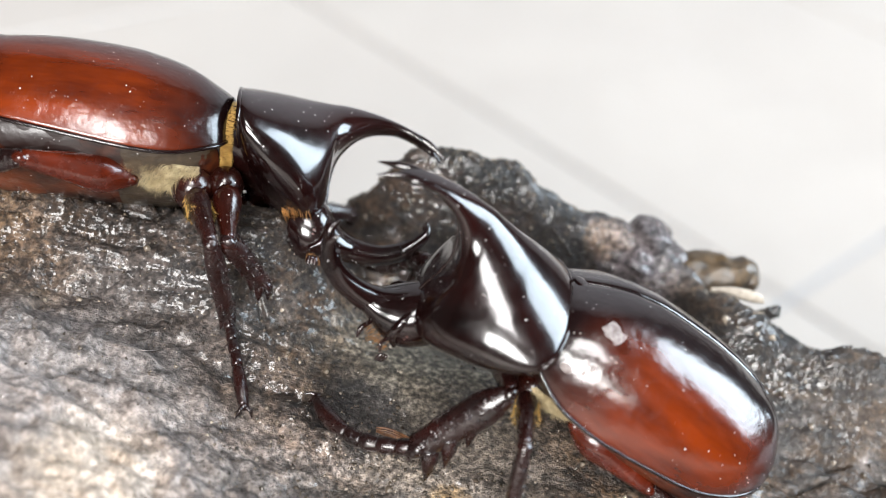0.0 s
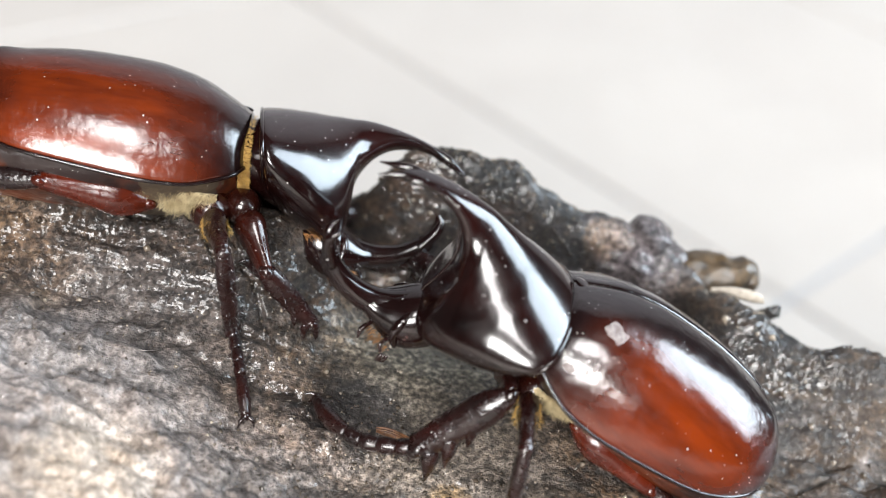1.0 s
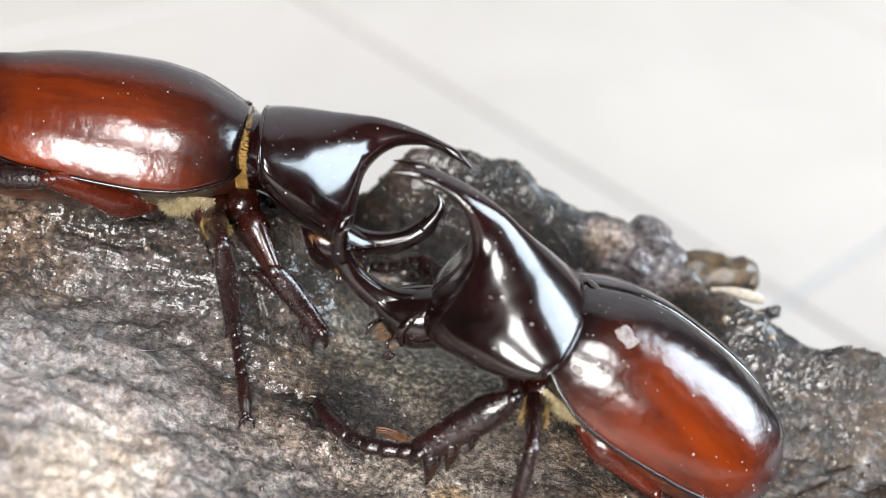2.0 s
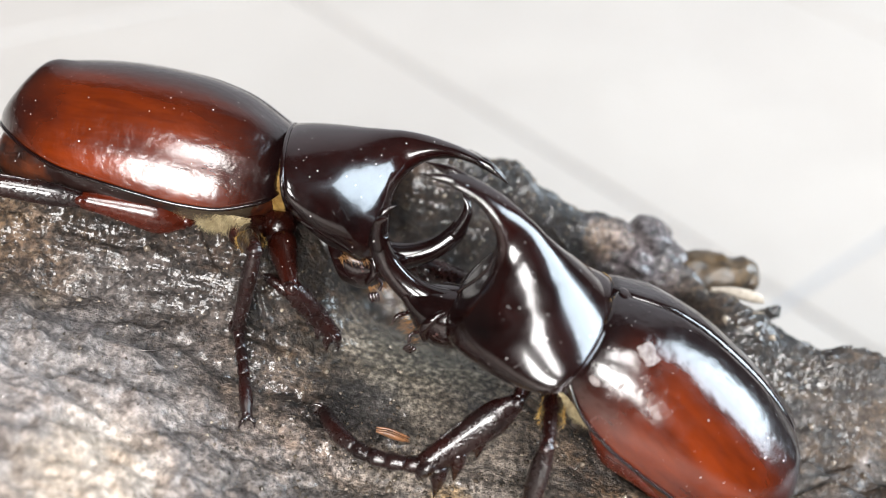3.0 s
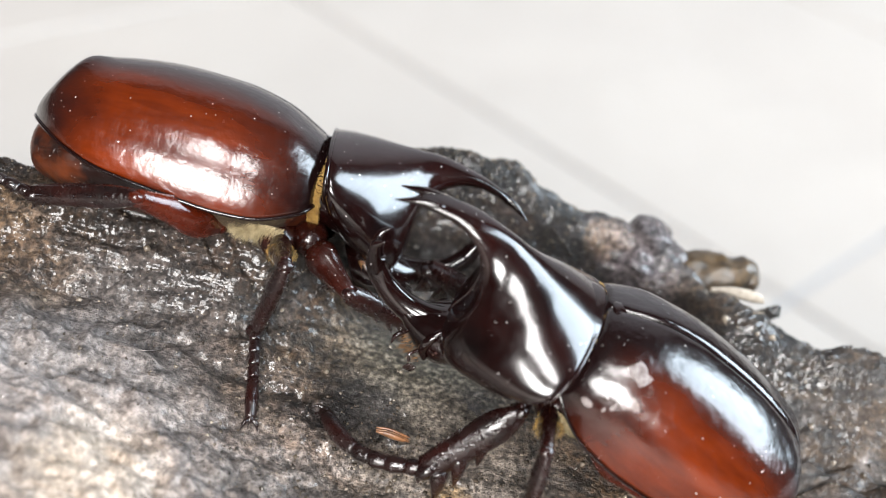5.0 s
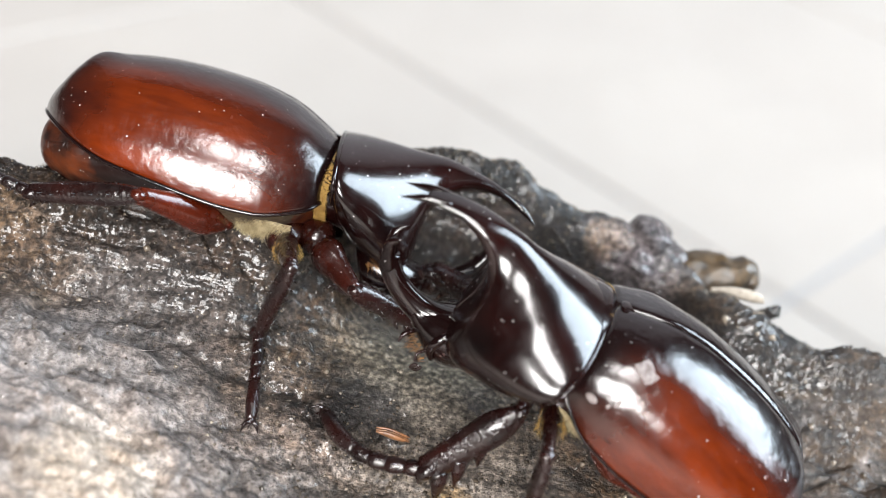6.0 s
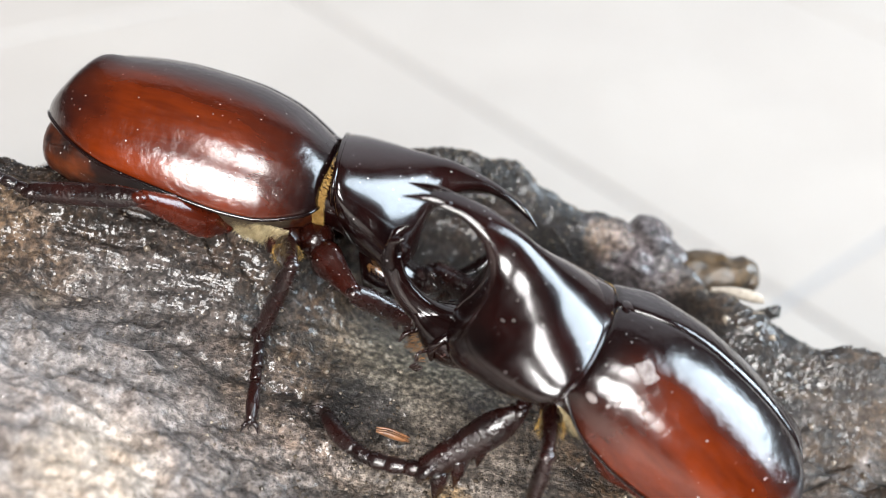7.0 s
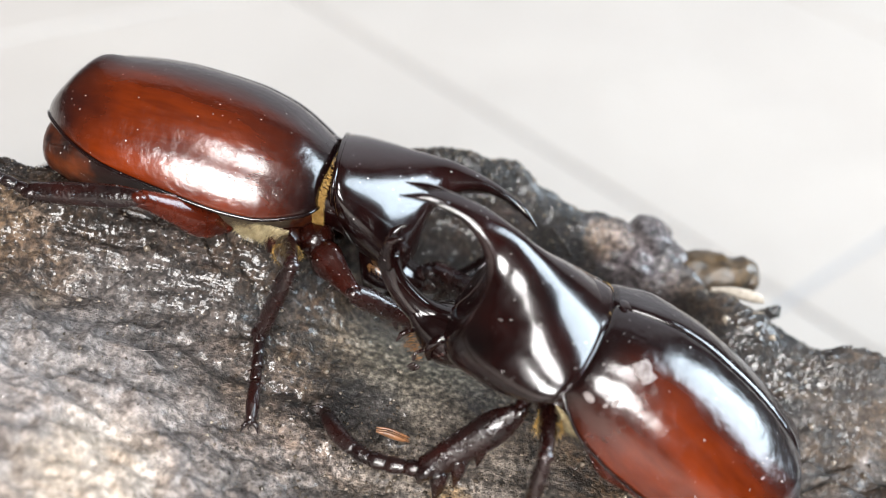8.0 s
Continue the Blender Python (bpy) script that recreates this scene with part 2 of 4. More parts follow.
def crumb_material():
    m, t, b = material("bark_crumb")
    g = t.nodes.new("ShaderNodeNewGeometry")
    c = ramp(t, g.outputs["Random Per Island"], [(0.0, (0.03, 0.023, 0.017)), (0.45, (0.075, 0.058, 0.043)), (0.85, (0.16, 0.13, 0.10)), (1.0, (0.40, 0.34, 0.27))])
    t.links.new(c, b.inputs["Base Color"])
    t.links.new(ramp(t, grain(t, coords(t), 900.0), [(0.4, (0.08,) * 3), (0.65, (0.35,) * 3)]), b.inputs["Roughness"])
    b.inputs["Coat Weight"].default_value, b.inputs["Coat Roughness"].default_value, b.inputs["Coat IOR"].default_value = 0.55, 0.1, 1.5
    return m


BARK = bark_material()
CRUMB = crumb_material()
STUB = plain("stub_wood", (0.012, 0.009, 0.006), (0.13, 0.085, 0.045), 700, 0.45)
STUB.node_tree.nodes["Principled BSDF"].inputs["Coat Weight"].default_value = 0.2
STUB.node_tree.nodes["Principled BSDF"].inputs["Coat Roughness"].default_value = 0.28
PALEWOOD = plain("bare_wood", (0.22, 0.185, 0.15), (0.50, 0.45, 0.38), 900, 0.6)
CHIPWOOD = plain("chip_wood", (0.07, 0.028, 0.012), (0.34, 0.16, 0.07), 1300, 0.35)


# ---- meshes ----
def mesh_object(name, verts, faces, mat, smooth=True):
    me = bpy.data.meshes.new(name)
    me.from_pydata([tuple(v) for v in verts], [], faces)
    me.validate()
    if smooth:
        me.polygons.foreach_set("use_smooth", [True] * len(me.polygons))
    me.materials.append(mat)
    return new(name, me)


def part(name, shape, mat, parent, label="", smooth=True):
    verts, faces = shape
    ob = mesh_object(name, verts, faces, mat, smooth)
    ob.parent = parent
    return tagged(ob, label)


def spline(rows, n):
    """Catmull-Rom through rows, n samples."""
    rows = np.array(rows, float)
    p = np.vstack([2 * rows[0] - rows[1], rows, 2 * rows[-1] - rows[-2]])
    out = []
    for u in np.linspace(0, len(rows) - 1, n):
        i = min(int(u), len(rows) - 2)
        f = u - i
        a, b, c, d = p[i:i + 4]
        out.append(0.5 * (2 * b + (c - a) * f + (2 * a - 5 * b + 4 * c - d) * f ** 2 + (3 * b - a - 3 * c + d) * f ** 3))
    return np.array(out)


def skin(rings, caps=True):
    """Faces over a stack of closed rings of equal count."""
    rings = np.array(rings)
    k, m = rings.shape[:2]
    verts = list(rings.reshape(-1, 3))
    faces = [(i * m + j, i * m + (j + 1) % m, (i + 1) * m + (j + 1) % m, (i + 1) * m + j) for i in range(k - 1) for j in range(m)]
    if caps:
        for i, order in ((0, -1), (k - 1, 1)):
            c = len(verts)
            verts.append(rings[i].mean(0))
            faces += [(c, i * m + j, i * m + (j + 1) % m)[::order] for j in range(m)]
    return verts, faces


def join(*shapes):
    verts, faces = [], []
    for v, f in shapes:
        o = len(verts)
        verts += list(v)
        faces += [tuple(i + o for i in face) for face in f]
    return verts, faces


def sagittal(rows, n, m=40, power=0.85, gable=0.0):
    """Loft whose sections run from a dorsal point (x, z) to a ventral one, with half-width w widest at share s of the way."""
    rings = []
    for dx, dz, vx, vz, w, s in spline(rows, n):
        w, s = max(w, 0.02), min(max(s, 0.2), 0.8)
        k = math.log(s) / math.log(0.5)
        ring = []
        for j in range(m):
            a = 2 * math.pi * j / m
            share = (0.5 - 0.5 * math.cos(a)) ** k
            p = power + gable * min(max((dx - 2) / 8, 0), 1)
            y = w * math.copysign(abs(math.sin(a)) ** p, math.sin(a))
            ring.append((dx + (vx - dx) * share, y, dz + (vz - dz) * share))
        rings.append(ring)
    return skin(rings)


def tube(path, radii, m=12, n=24, flat=1.0):
    """Tapered tube along a smooth path of points (x, y, z)."""
    p = spline([(*q, r) for q, r in zip(path, radii)], n)
    rings, side = [], None
    for i in range(n):
        d = Vector(p[min(i + 1, n - 1)][:3] - p[max(i - 1, 0)][:3]).normalized()
        if side is None:
            side = d.cross(Vector((0, 1, 0.01))).normalized()
        side = (side - d * side.dot(d)).normalized()
        over = d.cross(side)
        r = max(p[i][3], 0.01)
        rings.append([Vector(p[i][:3]) + side * r * math.cos(a) + over * r * flat * math.sin(a) for a in np.linspace(0, 2 * math.pi, m, endpoint=False)])
    return skin(rings)


def ball(centre, radii, m=16, k=10):
    rings = []
    for i in range(k + 1):
        b = math.pi * (0.02 + 0.96 * i / k)
        rings.append([(centre[0] + radii[0] * math.cos(b), centre[1] + radii[1] * math.sin(b) * math.cos(a), centre[2] + radii[2] * math.sin(b) * math.sin(a))
                      for a in np.linspace(0, 2 * math.pi, m, endpoint=False)])
    return skin(rings)


def metres(shape, size=1.0):
    return [Vector(v) * (0.001 * size) for v in shape[0]], shape[1]


def hairs(roots, length, width, seed, droop=0.3):
    """Thin bristles from (root, direction) pairs."""
    rng = random.Random(seed)
    verts, faces = [], []
    for root, way, *own in roots:
        root, way = Vector(root), Vector(way).normalized()
        way = (way + Vector([rng.uniform(-0.35, 0.35) for _ in range(3)])).normalized()
        side = way.cross(Vector((0.3, 0.5, 0.8))).normalized() * width
        l = length * rng.uniform(0.45, 1.25) * (own[0] if own else 1.0)
        mid = root + way * l * 0.55
        tip = root + way * l + Vector((0, 0, -droop * l))
        other = way.cross(side).normalized() * width
        o = len(verts)
        verts += [root + side, root - side * 0.5 + other, root - side * 0.5 - other, mid + side * 0.7, mid - side * 0.35 + other * 0.7, mid - side * 0.35 - other * 0.7, tip]
        for a, b in ((0, 1), (1, 2), (2, 0)):
            faces += [(o + a, o + b, o + b + 3, o + a + 3), (o + a + 3, o + b + 3, o + 6)]
    return verts, faces


# ---- room ----
def slab(x0, x1, y0, y1, z0, z1):
    v = [(x, y, z) for z in (z0, z1) for y in (y0, y1) for x in (x0, x1)]
    return v, [(0, 2, 3, 1), (4, 5, 7, 6), (0, 1, 5, 4), (2, 6, 7, 3), (0, 4, 6, 2), (1, 3, 7, 5)]


def room():
    ground = mesh_object("floor", *slab(-1.8, 1.4, -1.4, 1.8, -0.05, -0.0012), GROUT, False)
    tagged(ground, "pale grey grout bed under cream floor tiles", "floor", kind="structure")
    # tiles of 0.30 m laid at 38.5 degrees
    size, gap, bev = 0.30, 0.003, 0.0002
    a = size / 2 - gap / 2
    ring0 = [(-a, -a, -0.006), (a, -a, -0.006), (a, a, -0.006), (-a, a, -0.006)]
    ring1 = [(x, y, -bev) for x, y, _ in ring0]
    ring2 = [(x - math.copysign(bev, x), y - math.copysign(bev, y), 0) for x, y, _ in ring0]
    verts, faces = ring0 + ring1 + ring2, [(8, 9, 10, 11)]
    for r in (0, 4):
        faces += [(r + j, r + (j + 1) % 4, r + 4 + (j + 1) % 4, r + 4 + j) for j in range(4)]
    me = bpy.data.meshes.new("tile")
    me.from_pydata(verts, [], faces)
    me.materials.append(TILE)
    turn = radians(-38.5)
    u, v = Vector((math.cos(turn), math.sin(turn), 0)), Vector((-math.sin(turn), math.cos(turn), 0))
    corner = Vector((0.128, 0.246, 0))
    def cut(poly, axis, limit, sign):
        out = []
        for p, q in zip(poly, poly[1:] + poly[:1]):
            d, e = sign * (limit - p[axis]), sign * (limit - q[axis])
            if d >= 0:
                out.append(p)
            if d * e < 0:
                out.append(p.lerp(q, d / (d - e)))
        return out
    for i in range(-9, 10):
        for j in range(-9, 10):
            c = corner + u * size * (i + 0.5) + v * size * (j + 0.5)
            quad = [c + u * x + v * y for x, y, _ in ring0]
            kept = quad
            for axis, limit, sign in ((0, 1.3, 1), (0, -1.7, -1), (1, 1.7, 1), (1, -1.3, -1)):
                kept = cut(kept, axis, limit, sign) if kept else kept
            if len(kept) < 3:
                continue
            if all((p - q).length < 1e-6 for p, q in zip(kept, quad)) and len(kept) == 4:
                tile = new("tile", me)
                tile.matrix_basis = Matrix.Translation(c) @ Matrix.Rotation(turn, 4, "Z")
            else:
                n = len(kept)
                trimmed = [(p.x, p.y, -0.006) for p in kept] + [(p.x, p.y, 0) for p in kept]
                tile = mesh_object("tile", trimmed, [tuple(range(n, 2 * n))] + [(k, (k + 1) % n, n + (k + 1) % n, n + k) for k in range(n)], TILE, False)
            tile.parent = ground
    # unseen walls toned for the reflections, a window opening east, a low opening south
    walls = {"wall_north": [(-1.8, 1.4, 1.7, 1.8, 0, 2.8)], "wall_west": [(-1.8, -1.7, -1.3, 1.7, 0, 2.8)],
             "wall_east": [(1.3, 1.4, -1.3, -0.25, 0, 2.8), (1.3, 1.4, 0.77, 1.7, 0, 2.8), (1.3, 1.4, -0.25, 0.77, 0, 0.49), (1.3, 1.4, -0.25, 0.77, 2.01, 2.8)],
             "wall_south": [(-1.8, -0.44, -1.4, -1.3, 0, 2.8), (-0.44, 0.22, -1.4, -1.3, 0, 0.44), (-0.44, -0.22, -1.4, -1.3, 0.96, 2.8), (-0.22, 0.46, -1.4, -1.3, 0.96, 1.34), (0.22, 0.46, -1.4, -1.3, 0, 0.96),
                            (-0.22, 0.46, -1.4, -1.3, 2.42, 2.8), (0.46, 1.4, -1.4, -1.3, 0, 2.8)]}
    for name, boxes in walls.items():
        tagged(mesh_object(name, *join(*[slab(*b) for b in boxes]), PALEUNSEEN if name == "wall_north" else DARKUNSEEN, False), "plain unseen wall, pale to brighten the reflections" if name == "wall_north" else "plain unseen wall, dark to deepen the reflections", "wall", kind="structure")
    tagged(mesh_object("ceiling", *slab(-1.8, 1.4, -1.4, 1.8, 2.8, 2.9), DARKUNSEEN, False), "plain unseen ceiling, dark to deepen the reflections", "ceiling", kind="structure")


room()


# ---- log ----
def lattice(ix, iy, iz, seed):
    h = (ix * 374761393 + iy * 668265263 + iz * 2147483647 + seed * 974634777) & 0xFFFFFFFF
    h = ((h ^ (h >> 13)) * 1274126177) & 0xFFFFFFFF
    return ((h ^ (h >> 16)) & 0xFFFF) / 32767.5 - 1.0


def field(x, y, z, seed):
    ix, iy, iz = (np.floor(c).astype(np.int64) for c in (x, y, z))
    fx, fy, fz = x - ix, y - iy, z - iz
    sx, sy, sz = (f * f * (3 - 2 * f) for f in (fx, fy, fz))
    total = 0
    for a in (0, 1):
        for b in (0, 1):
            for c in (0, 1):
                w = (sx if a else 1 - sx) * (sy if b else 1 - sy) * (sz if c else 1 - sz)
                total = total + w * lattice(ix + a, iy + b, iz + c, seed)
    return total


def fractal(x, y, z, scale, octaves, seed, gain=0.5, ridged=False, lumpy=False):
    total, amp = 0, 1.0
    for o in range(octaves):
        n = field(x * scale, y * scale, z * scale, seed + o)
        total = total + amp * (1 - 2 * np.abs(n) if ridged else 3 * np.abs(n) - 1 if lumpy else n)
        scale, amp = scale * 2.03, amp * gain
    return total


def hump(x, y, cx, cy, rx, ry, turn=0.0, power=2.0):
    c, s = math.cos(radians(turn)), math.sin(radians(turn))
    u, v = ((x - cx) * c + (y - cy) * s) / rx, (-(x - cx) * s + (y - cy) * c) / ry
    return np.exp(-np.power(u * u + v * v, power / 2))


RIDGE = [(-60, 1, 8, 7, 9.6), (-50, 1, 8, 7, 8.2), (-40, 1, 8, 7, 7.8), (-31, 1, 8, 7, 5.3), (-22, 1, 8, 7, 7.8), (-15, 4, 7, 6, 8.0),
         (25, 12, 5, 6, 3.0), (31, 11, 4.5, 6, 4.6), (36, 10, 7, 7, 12.0), (44, 8, 7, 7, 6.8), (52, 8, 7, 7, 8.5), (61, 8, 8, 7, 6.5)]
# crest of the lump behind: along the log, height
LUMP = [(-19, 0), (-16, 10), (-14, 22.3), (-12.5, 26), (-10.7, 26), (-8.4, 30), (-6.5, 33.9), (-3, 33.9), (1, 35), (4, 34), (7.5, 33.3), (10, 31.8), (14, 30.3), (18, 28.9), (22, 28.3), (27, 25), (31, 19), (36, 8), (40, 0)]


def relief(x, y):
    """Large relief of the log's top in mm over the plan."""
    h = -3 * hump(x, y, -4, -22, 22, 12) - 6 * hump(x, y, 44, -12, 24, 16) + 2.5 * hump(x, y, -42, -16, 24, 14) + 8.0 * hump(x, y, -40, -38, 22, 13)
    for cx, cy, rx, ry, height in RIDGE:
        h += height * hump(x, y, cx, cy, rx, ry)
    crest = sum(np.interp(x + d, *zip(*LUMP)) for d in (-1.2, 0, 1.2)) / 3
    return h + crest * np.exp(-np.abs((y - 19) / 6.2) ** 2.4)


def log_surface():
    xs = np.concatenate([np.linspace(-170, -64, 30, endpoint=False), np.linspace(-64, 68, 440), np.linspace(68, 170, 30)[1:]])
    top = np.linspace(0, math.pi, 460)
    low = np.linspace(math.pi, 2 * math.pi, 50)[1:-1]
    ang = np.concatenate([top, low])
    X, A = np.meshgrid(xs, ang, indexing="ij")
    power = 2 / 2.5
    Y = -14 + 40 * np.sign(np.cos(A)) * np.abs(np.cos(A)) ** power
    # unseen south bulge, added to keep the bright floor out of the wing cases' reflections
    Y = Y - 5.5 * np.clip(-14 - Y - 26, 0, None)
    Z = np.where(np.sin(A) > 0, 74 + 70 * np.abs(np.sin(A)) ** power, 74 - 74 * np.abs(np.sin(A)) ** power)
    upper = np.clip((Z - 74) / 45, 0, 1)
    Z = Z + relief(X, Y) * upper
    craggy = np.clip(hump(X, Y, 8, 19, 26, 8, 0, 4) + hump(X, Y, 45, 6, 14, 9), 0, 1)
    smooth = hump(X, Y, -1, -5, 14, 8, -12, 4)
    crust = np.clip(hump(X, Y, -4, -16, 10, 3.5, -8, 4) + 0.8 * hump(X, Y, -13, -5.6, 6, 0.8, 24, 4), 0, 1)
    fold = np.clip(hump(X, Y, -42, -10, 26, 20, 0, 4) + hump(X, Y, -25, -30, 30, 10, 0, 4), 0, 1)
    detail = 1.0 * fractal(X * 0.55, Y, Z, 0.10, 2, 11) * (1 - 0.85 * smooth) + 0.9 * crust
    detail = detail + (0.22 + 0.16 * craggy + 0.42 * fold) * (1 - 0.9 * smooth) * fractal(X * (1 - 0.55 * fold), Y, Z, 0.24, 3, 31, 0.5, True)
    detail = detail + 0.42 * craggy * fractal(X, Y, Z, 0.17, 3, 91, 0.5, False, True)
    detail = detail + (0.26 - 0.16 * craggy + 0.14 * fold + 0.25 * crust) * (1 - 0.88 * smooth) * fractal(X * 0.6, Y, Z, 0.40, 3, 51, 0.6, False, True)
    detail = detail * (1 - 0.35 * hump(X, Y, -38, -36, 26, 14, 0, 4)) + 0.5 * hump(X, Y, -38, -34, 28, 16, 0, 4) * fractal(X * 0.6, Y, Z, 0.28, 2, 61, 0.5, False, True)
    # cracks that run along the grain
    for x0, y0, slope, depth, width in ((-34, 2.5, -0.42, 1.6, 0.35), (-26, -1.5, -0.5, 1.2, 0.3), (-12, -13.5, -0.22, 1.3, 0.4), (-30, -20, 0.1, 1.0, 0.4), (38, -6, 0.15, 1.2, 0.4), (48, -2, -0.2, 1.0, 0.35)):
        off = (Y - y0 - slope * (X - x0) - 1.2 * field(X * 0.25, Y * 0 + x0, Z * 0, 77)) / width
        detail = detail - depth * np.exp(-off * off) * hump(X, Y, x0, y0, 13, 13, 0, 4)
    nrm = np.stack([0 * X, np.cos(A), np.sin(A)], -1)
    P = np.stack([X, Y, Z], -1) + nrm * (detail * np.clip(Z / 30, 0, 1))[..., None]
    return P, len(xs), len(ang)


def build_log():
    P, k, m = log_surface()
    verts, faces = skin(P * 0.001)
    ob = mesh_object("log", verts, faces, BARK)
    return tagged(ob, "weathered grey brown log with rough wet bark", "log")


def gnarl(path, radii, seed, rough, n=40, m=36):
    """A bumpy wooden lump or stub along a path in mm."""
    verts, faces = tube(path, radii, m, n)
    p = np.array([tuple(v) for v in verts])
    k = fractal(p[:, 0], p[:, 1], p[:, 2], 0.45, 4, seed, 0.55, True) * rough
    c = spline(path, 60)
    near_axis = c[np.argmin(((p[:, None] - c[None]) ** 2).sum(-1), 1)]
    d = p - near_axis
    return list(p + d / (np.linalg.norm(d, axis=1)[:, None] + 0.2) * k[:, None]), faces


def litter(log):
    """Crumbs and bared fibres that lie on the bark."""
    P, k, m = log_surface()
    rng = np.random.default_rng(7)
    shape = np.array([(1, 0, 0), (-1, 0, 0), (0, 1, 0), (0, -1, 0), (0, 0, 1), (0, 0, -1)], float)
    tris = [(0, 2, 4), (2, 1, 4), (1, 3, 4), (3, 0, 4), (2, 0, 5), (1, 2, 5), (3, 1, 5), (0, 3, 5)]

    def spots(count, weight):
        out = []
        while len(out) < count:
            i, j = rng.integers(30, k - 30), rng.integers(40, 430)
            q = P[i, j]
            if q[2] > 112 and rng.random() < weight(q[0], q[1]):
                out.append((i, j))
        return out

    def crumb_weight(x, y):
        bare = math.exp(-(((x + 1) / 13) ** 2 + ((y + 5) / 8) ** 2) ** 2)
        dirt = 0.22 - 0.16 * min(max((x - 22) / 8, 0), 1) + 0.6 * math.exp(-(((x + 4) / 11) ** 2 + ((y + 16) / 5) ** 2)) + 0.14 * math.exp(-(((x - 40) / 16) ** 2 + ((y - 2) / 16) ** 2)) + 0.35 * math.exp(-((x - 8) / 24) ** 2 - ((y - 18) / 9) ** 2)
        clean = math.exp(-(((x + 38) / 26) ** 2 + ((y + 30) / 18) ** 2) ** 2)
        return min(1.0, dirt * (1 - 0.75 * bare) * (1 - 0.95 * clean))
    verts, faces = [], []
    for i, j in spots(22000, crumb_weight):
        r = 0.13 * math.exp(rng.normal(0, 0.5))
        spin = np.linalg.qr(rng.normal(size=(3, 3)))[0]
        body = (shape * rng.uniform(0.7, 1.3, (6, 1)) * (r, r * 0.85, r * 0.7)) @ spin.T + P[i, j]
        o = len(verts)
        verts += list(body)
        faces += [(a + o, b + o, c + o) for a, b, c in tris]
    ob = part("crumb_litter", metres((verts, faces)), CRUMB, log, "loose wet bark crumbs")
    tagged(ob, kind="stuff")
    shapes = []
    for i, j in spots(170, lambda x, y: 1.0 if x < -14 or x > 22 else 0.15):
        q = P[i, j]
        length = rng.uniform(1.2, 4.5)
        n = max(2, int(length / 0.3))
        ids = [min(max(i + int(round(d / 0.3)), 1), k - 2) for d in np.linspace(-length / 2, length / 2, 4)]
        drift = np.cumsum(rng.normal(0, 1.0, 4)).astype(int)
        path = [P[a, min(max(j + d, 5), 450)] + (0, 0, 0.06) for a, d in zip(ids, drift)]
        w = rng.uniform(0.05, 0.12)
        shapes.append(tube(path, [w * 0.5, w, w, w * 0.3], 5, 8))
    tagged(part("fibre_litter", metres(join(*shapes)), BARK, log, "thin bared wood fibres"), kind="stuff")


def log_details(log):
    part("branch_stub", metres(gnarl([(22, 15, 143.5), (27, 17, 146.0), (31.5, 18, 147.7), (36.0, 18, 148.6), (38.4, 18, 148.7), (39.4, 18, 148.6)], [3.2, 2.8, 2.75, 2.6, 1.9, 0.4], 5, 0.42)), STUB, log, "broken brown twig stub")
    part("knot", metres(gnarl([(23.5, 16, 148), (24.5, 18, 151), (25.2, 18, 153.2), (25.5, 18, 154.2)], [3.0, 2.7, 2.2, 0.3], 9, 0.4)), BARK, log, "round dark knot")
    part("knot", metres(gnarl([(26.5, 15, 146), (27.5, 17.5, 149.5), (28.2, 17.5, 151), (28.3, 17.5, 151.6)], [2.6, 2.2, 1.7, 0.3], 14, 0.4)), BARK, log, "round dark knot")
    part("splinter", metres(tube([(32.5, 12, 150.2), (35, 12.2, 150.4), (38, 12.3, 150.2), (39.3, 12.4, 149.6)], [0.3, 0.75, 0.8, 0.15], 9, 20, 0.45)), PALEWOOD, log, "pale bare wood splinter")
    part("bark_flake", metres(gnarl([(38.3, 11.0, 146.6), (39.7, 11.4, 148.6), (40.4, 11.4, 149.4), (41.0, 11.4, 150.2)], [1.1, 0.8, 0.6, 0.1], 21, 0.45, 20, 16)), BARK, log, "dark ragged bark flake")
    part("fibre", metres(tube([(36.5, 9, 148.8), (37.3, 9, 149.8), (38.2, 9, 150.5), (38.6, 9, 150.4)], [0.1, 0.12, 0.1, 0.04], 6, 14)), PALEWOOD, log, "thin pale fibre")


def wood_chip():
    slivers = [tube([(-1.9, y, z), (-0.7, y + 0.08, z + 0.05), (0.7, y - 0.05, z + 0.08), (1.8, y + 0.05, z)], [0.06, w, w * 0.9, 0.05], 9, 20, 0.6) for y, z, w in ((-0.30, 0, 0.34), (0.30, 0.05, 0.30), (0.02, -0.04, 0.34))]
    ob = part("wood_chip", metres(join(*slivers)), CHIPWOOD, None)
    ob.matrix_basis = pose(-0.0010, -0.0166, 0.1434, 0, 12, 4)
    return tagged(ob, "small orange brown wood chip lying on the bark", "wood chip")


trunk = build_log()
log_details(trunk)
litter(trunk)
wood_chip()


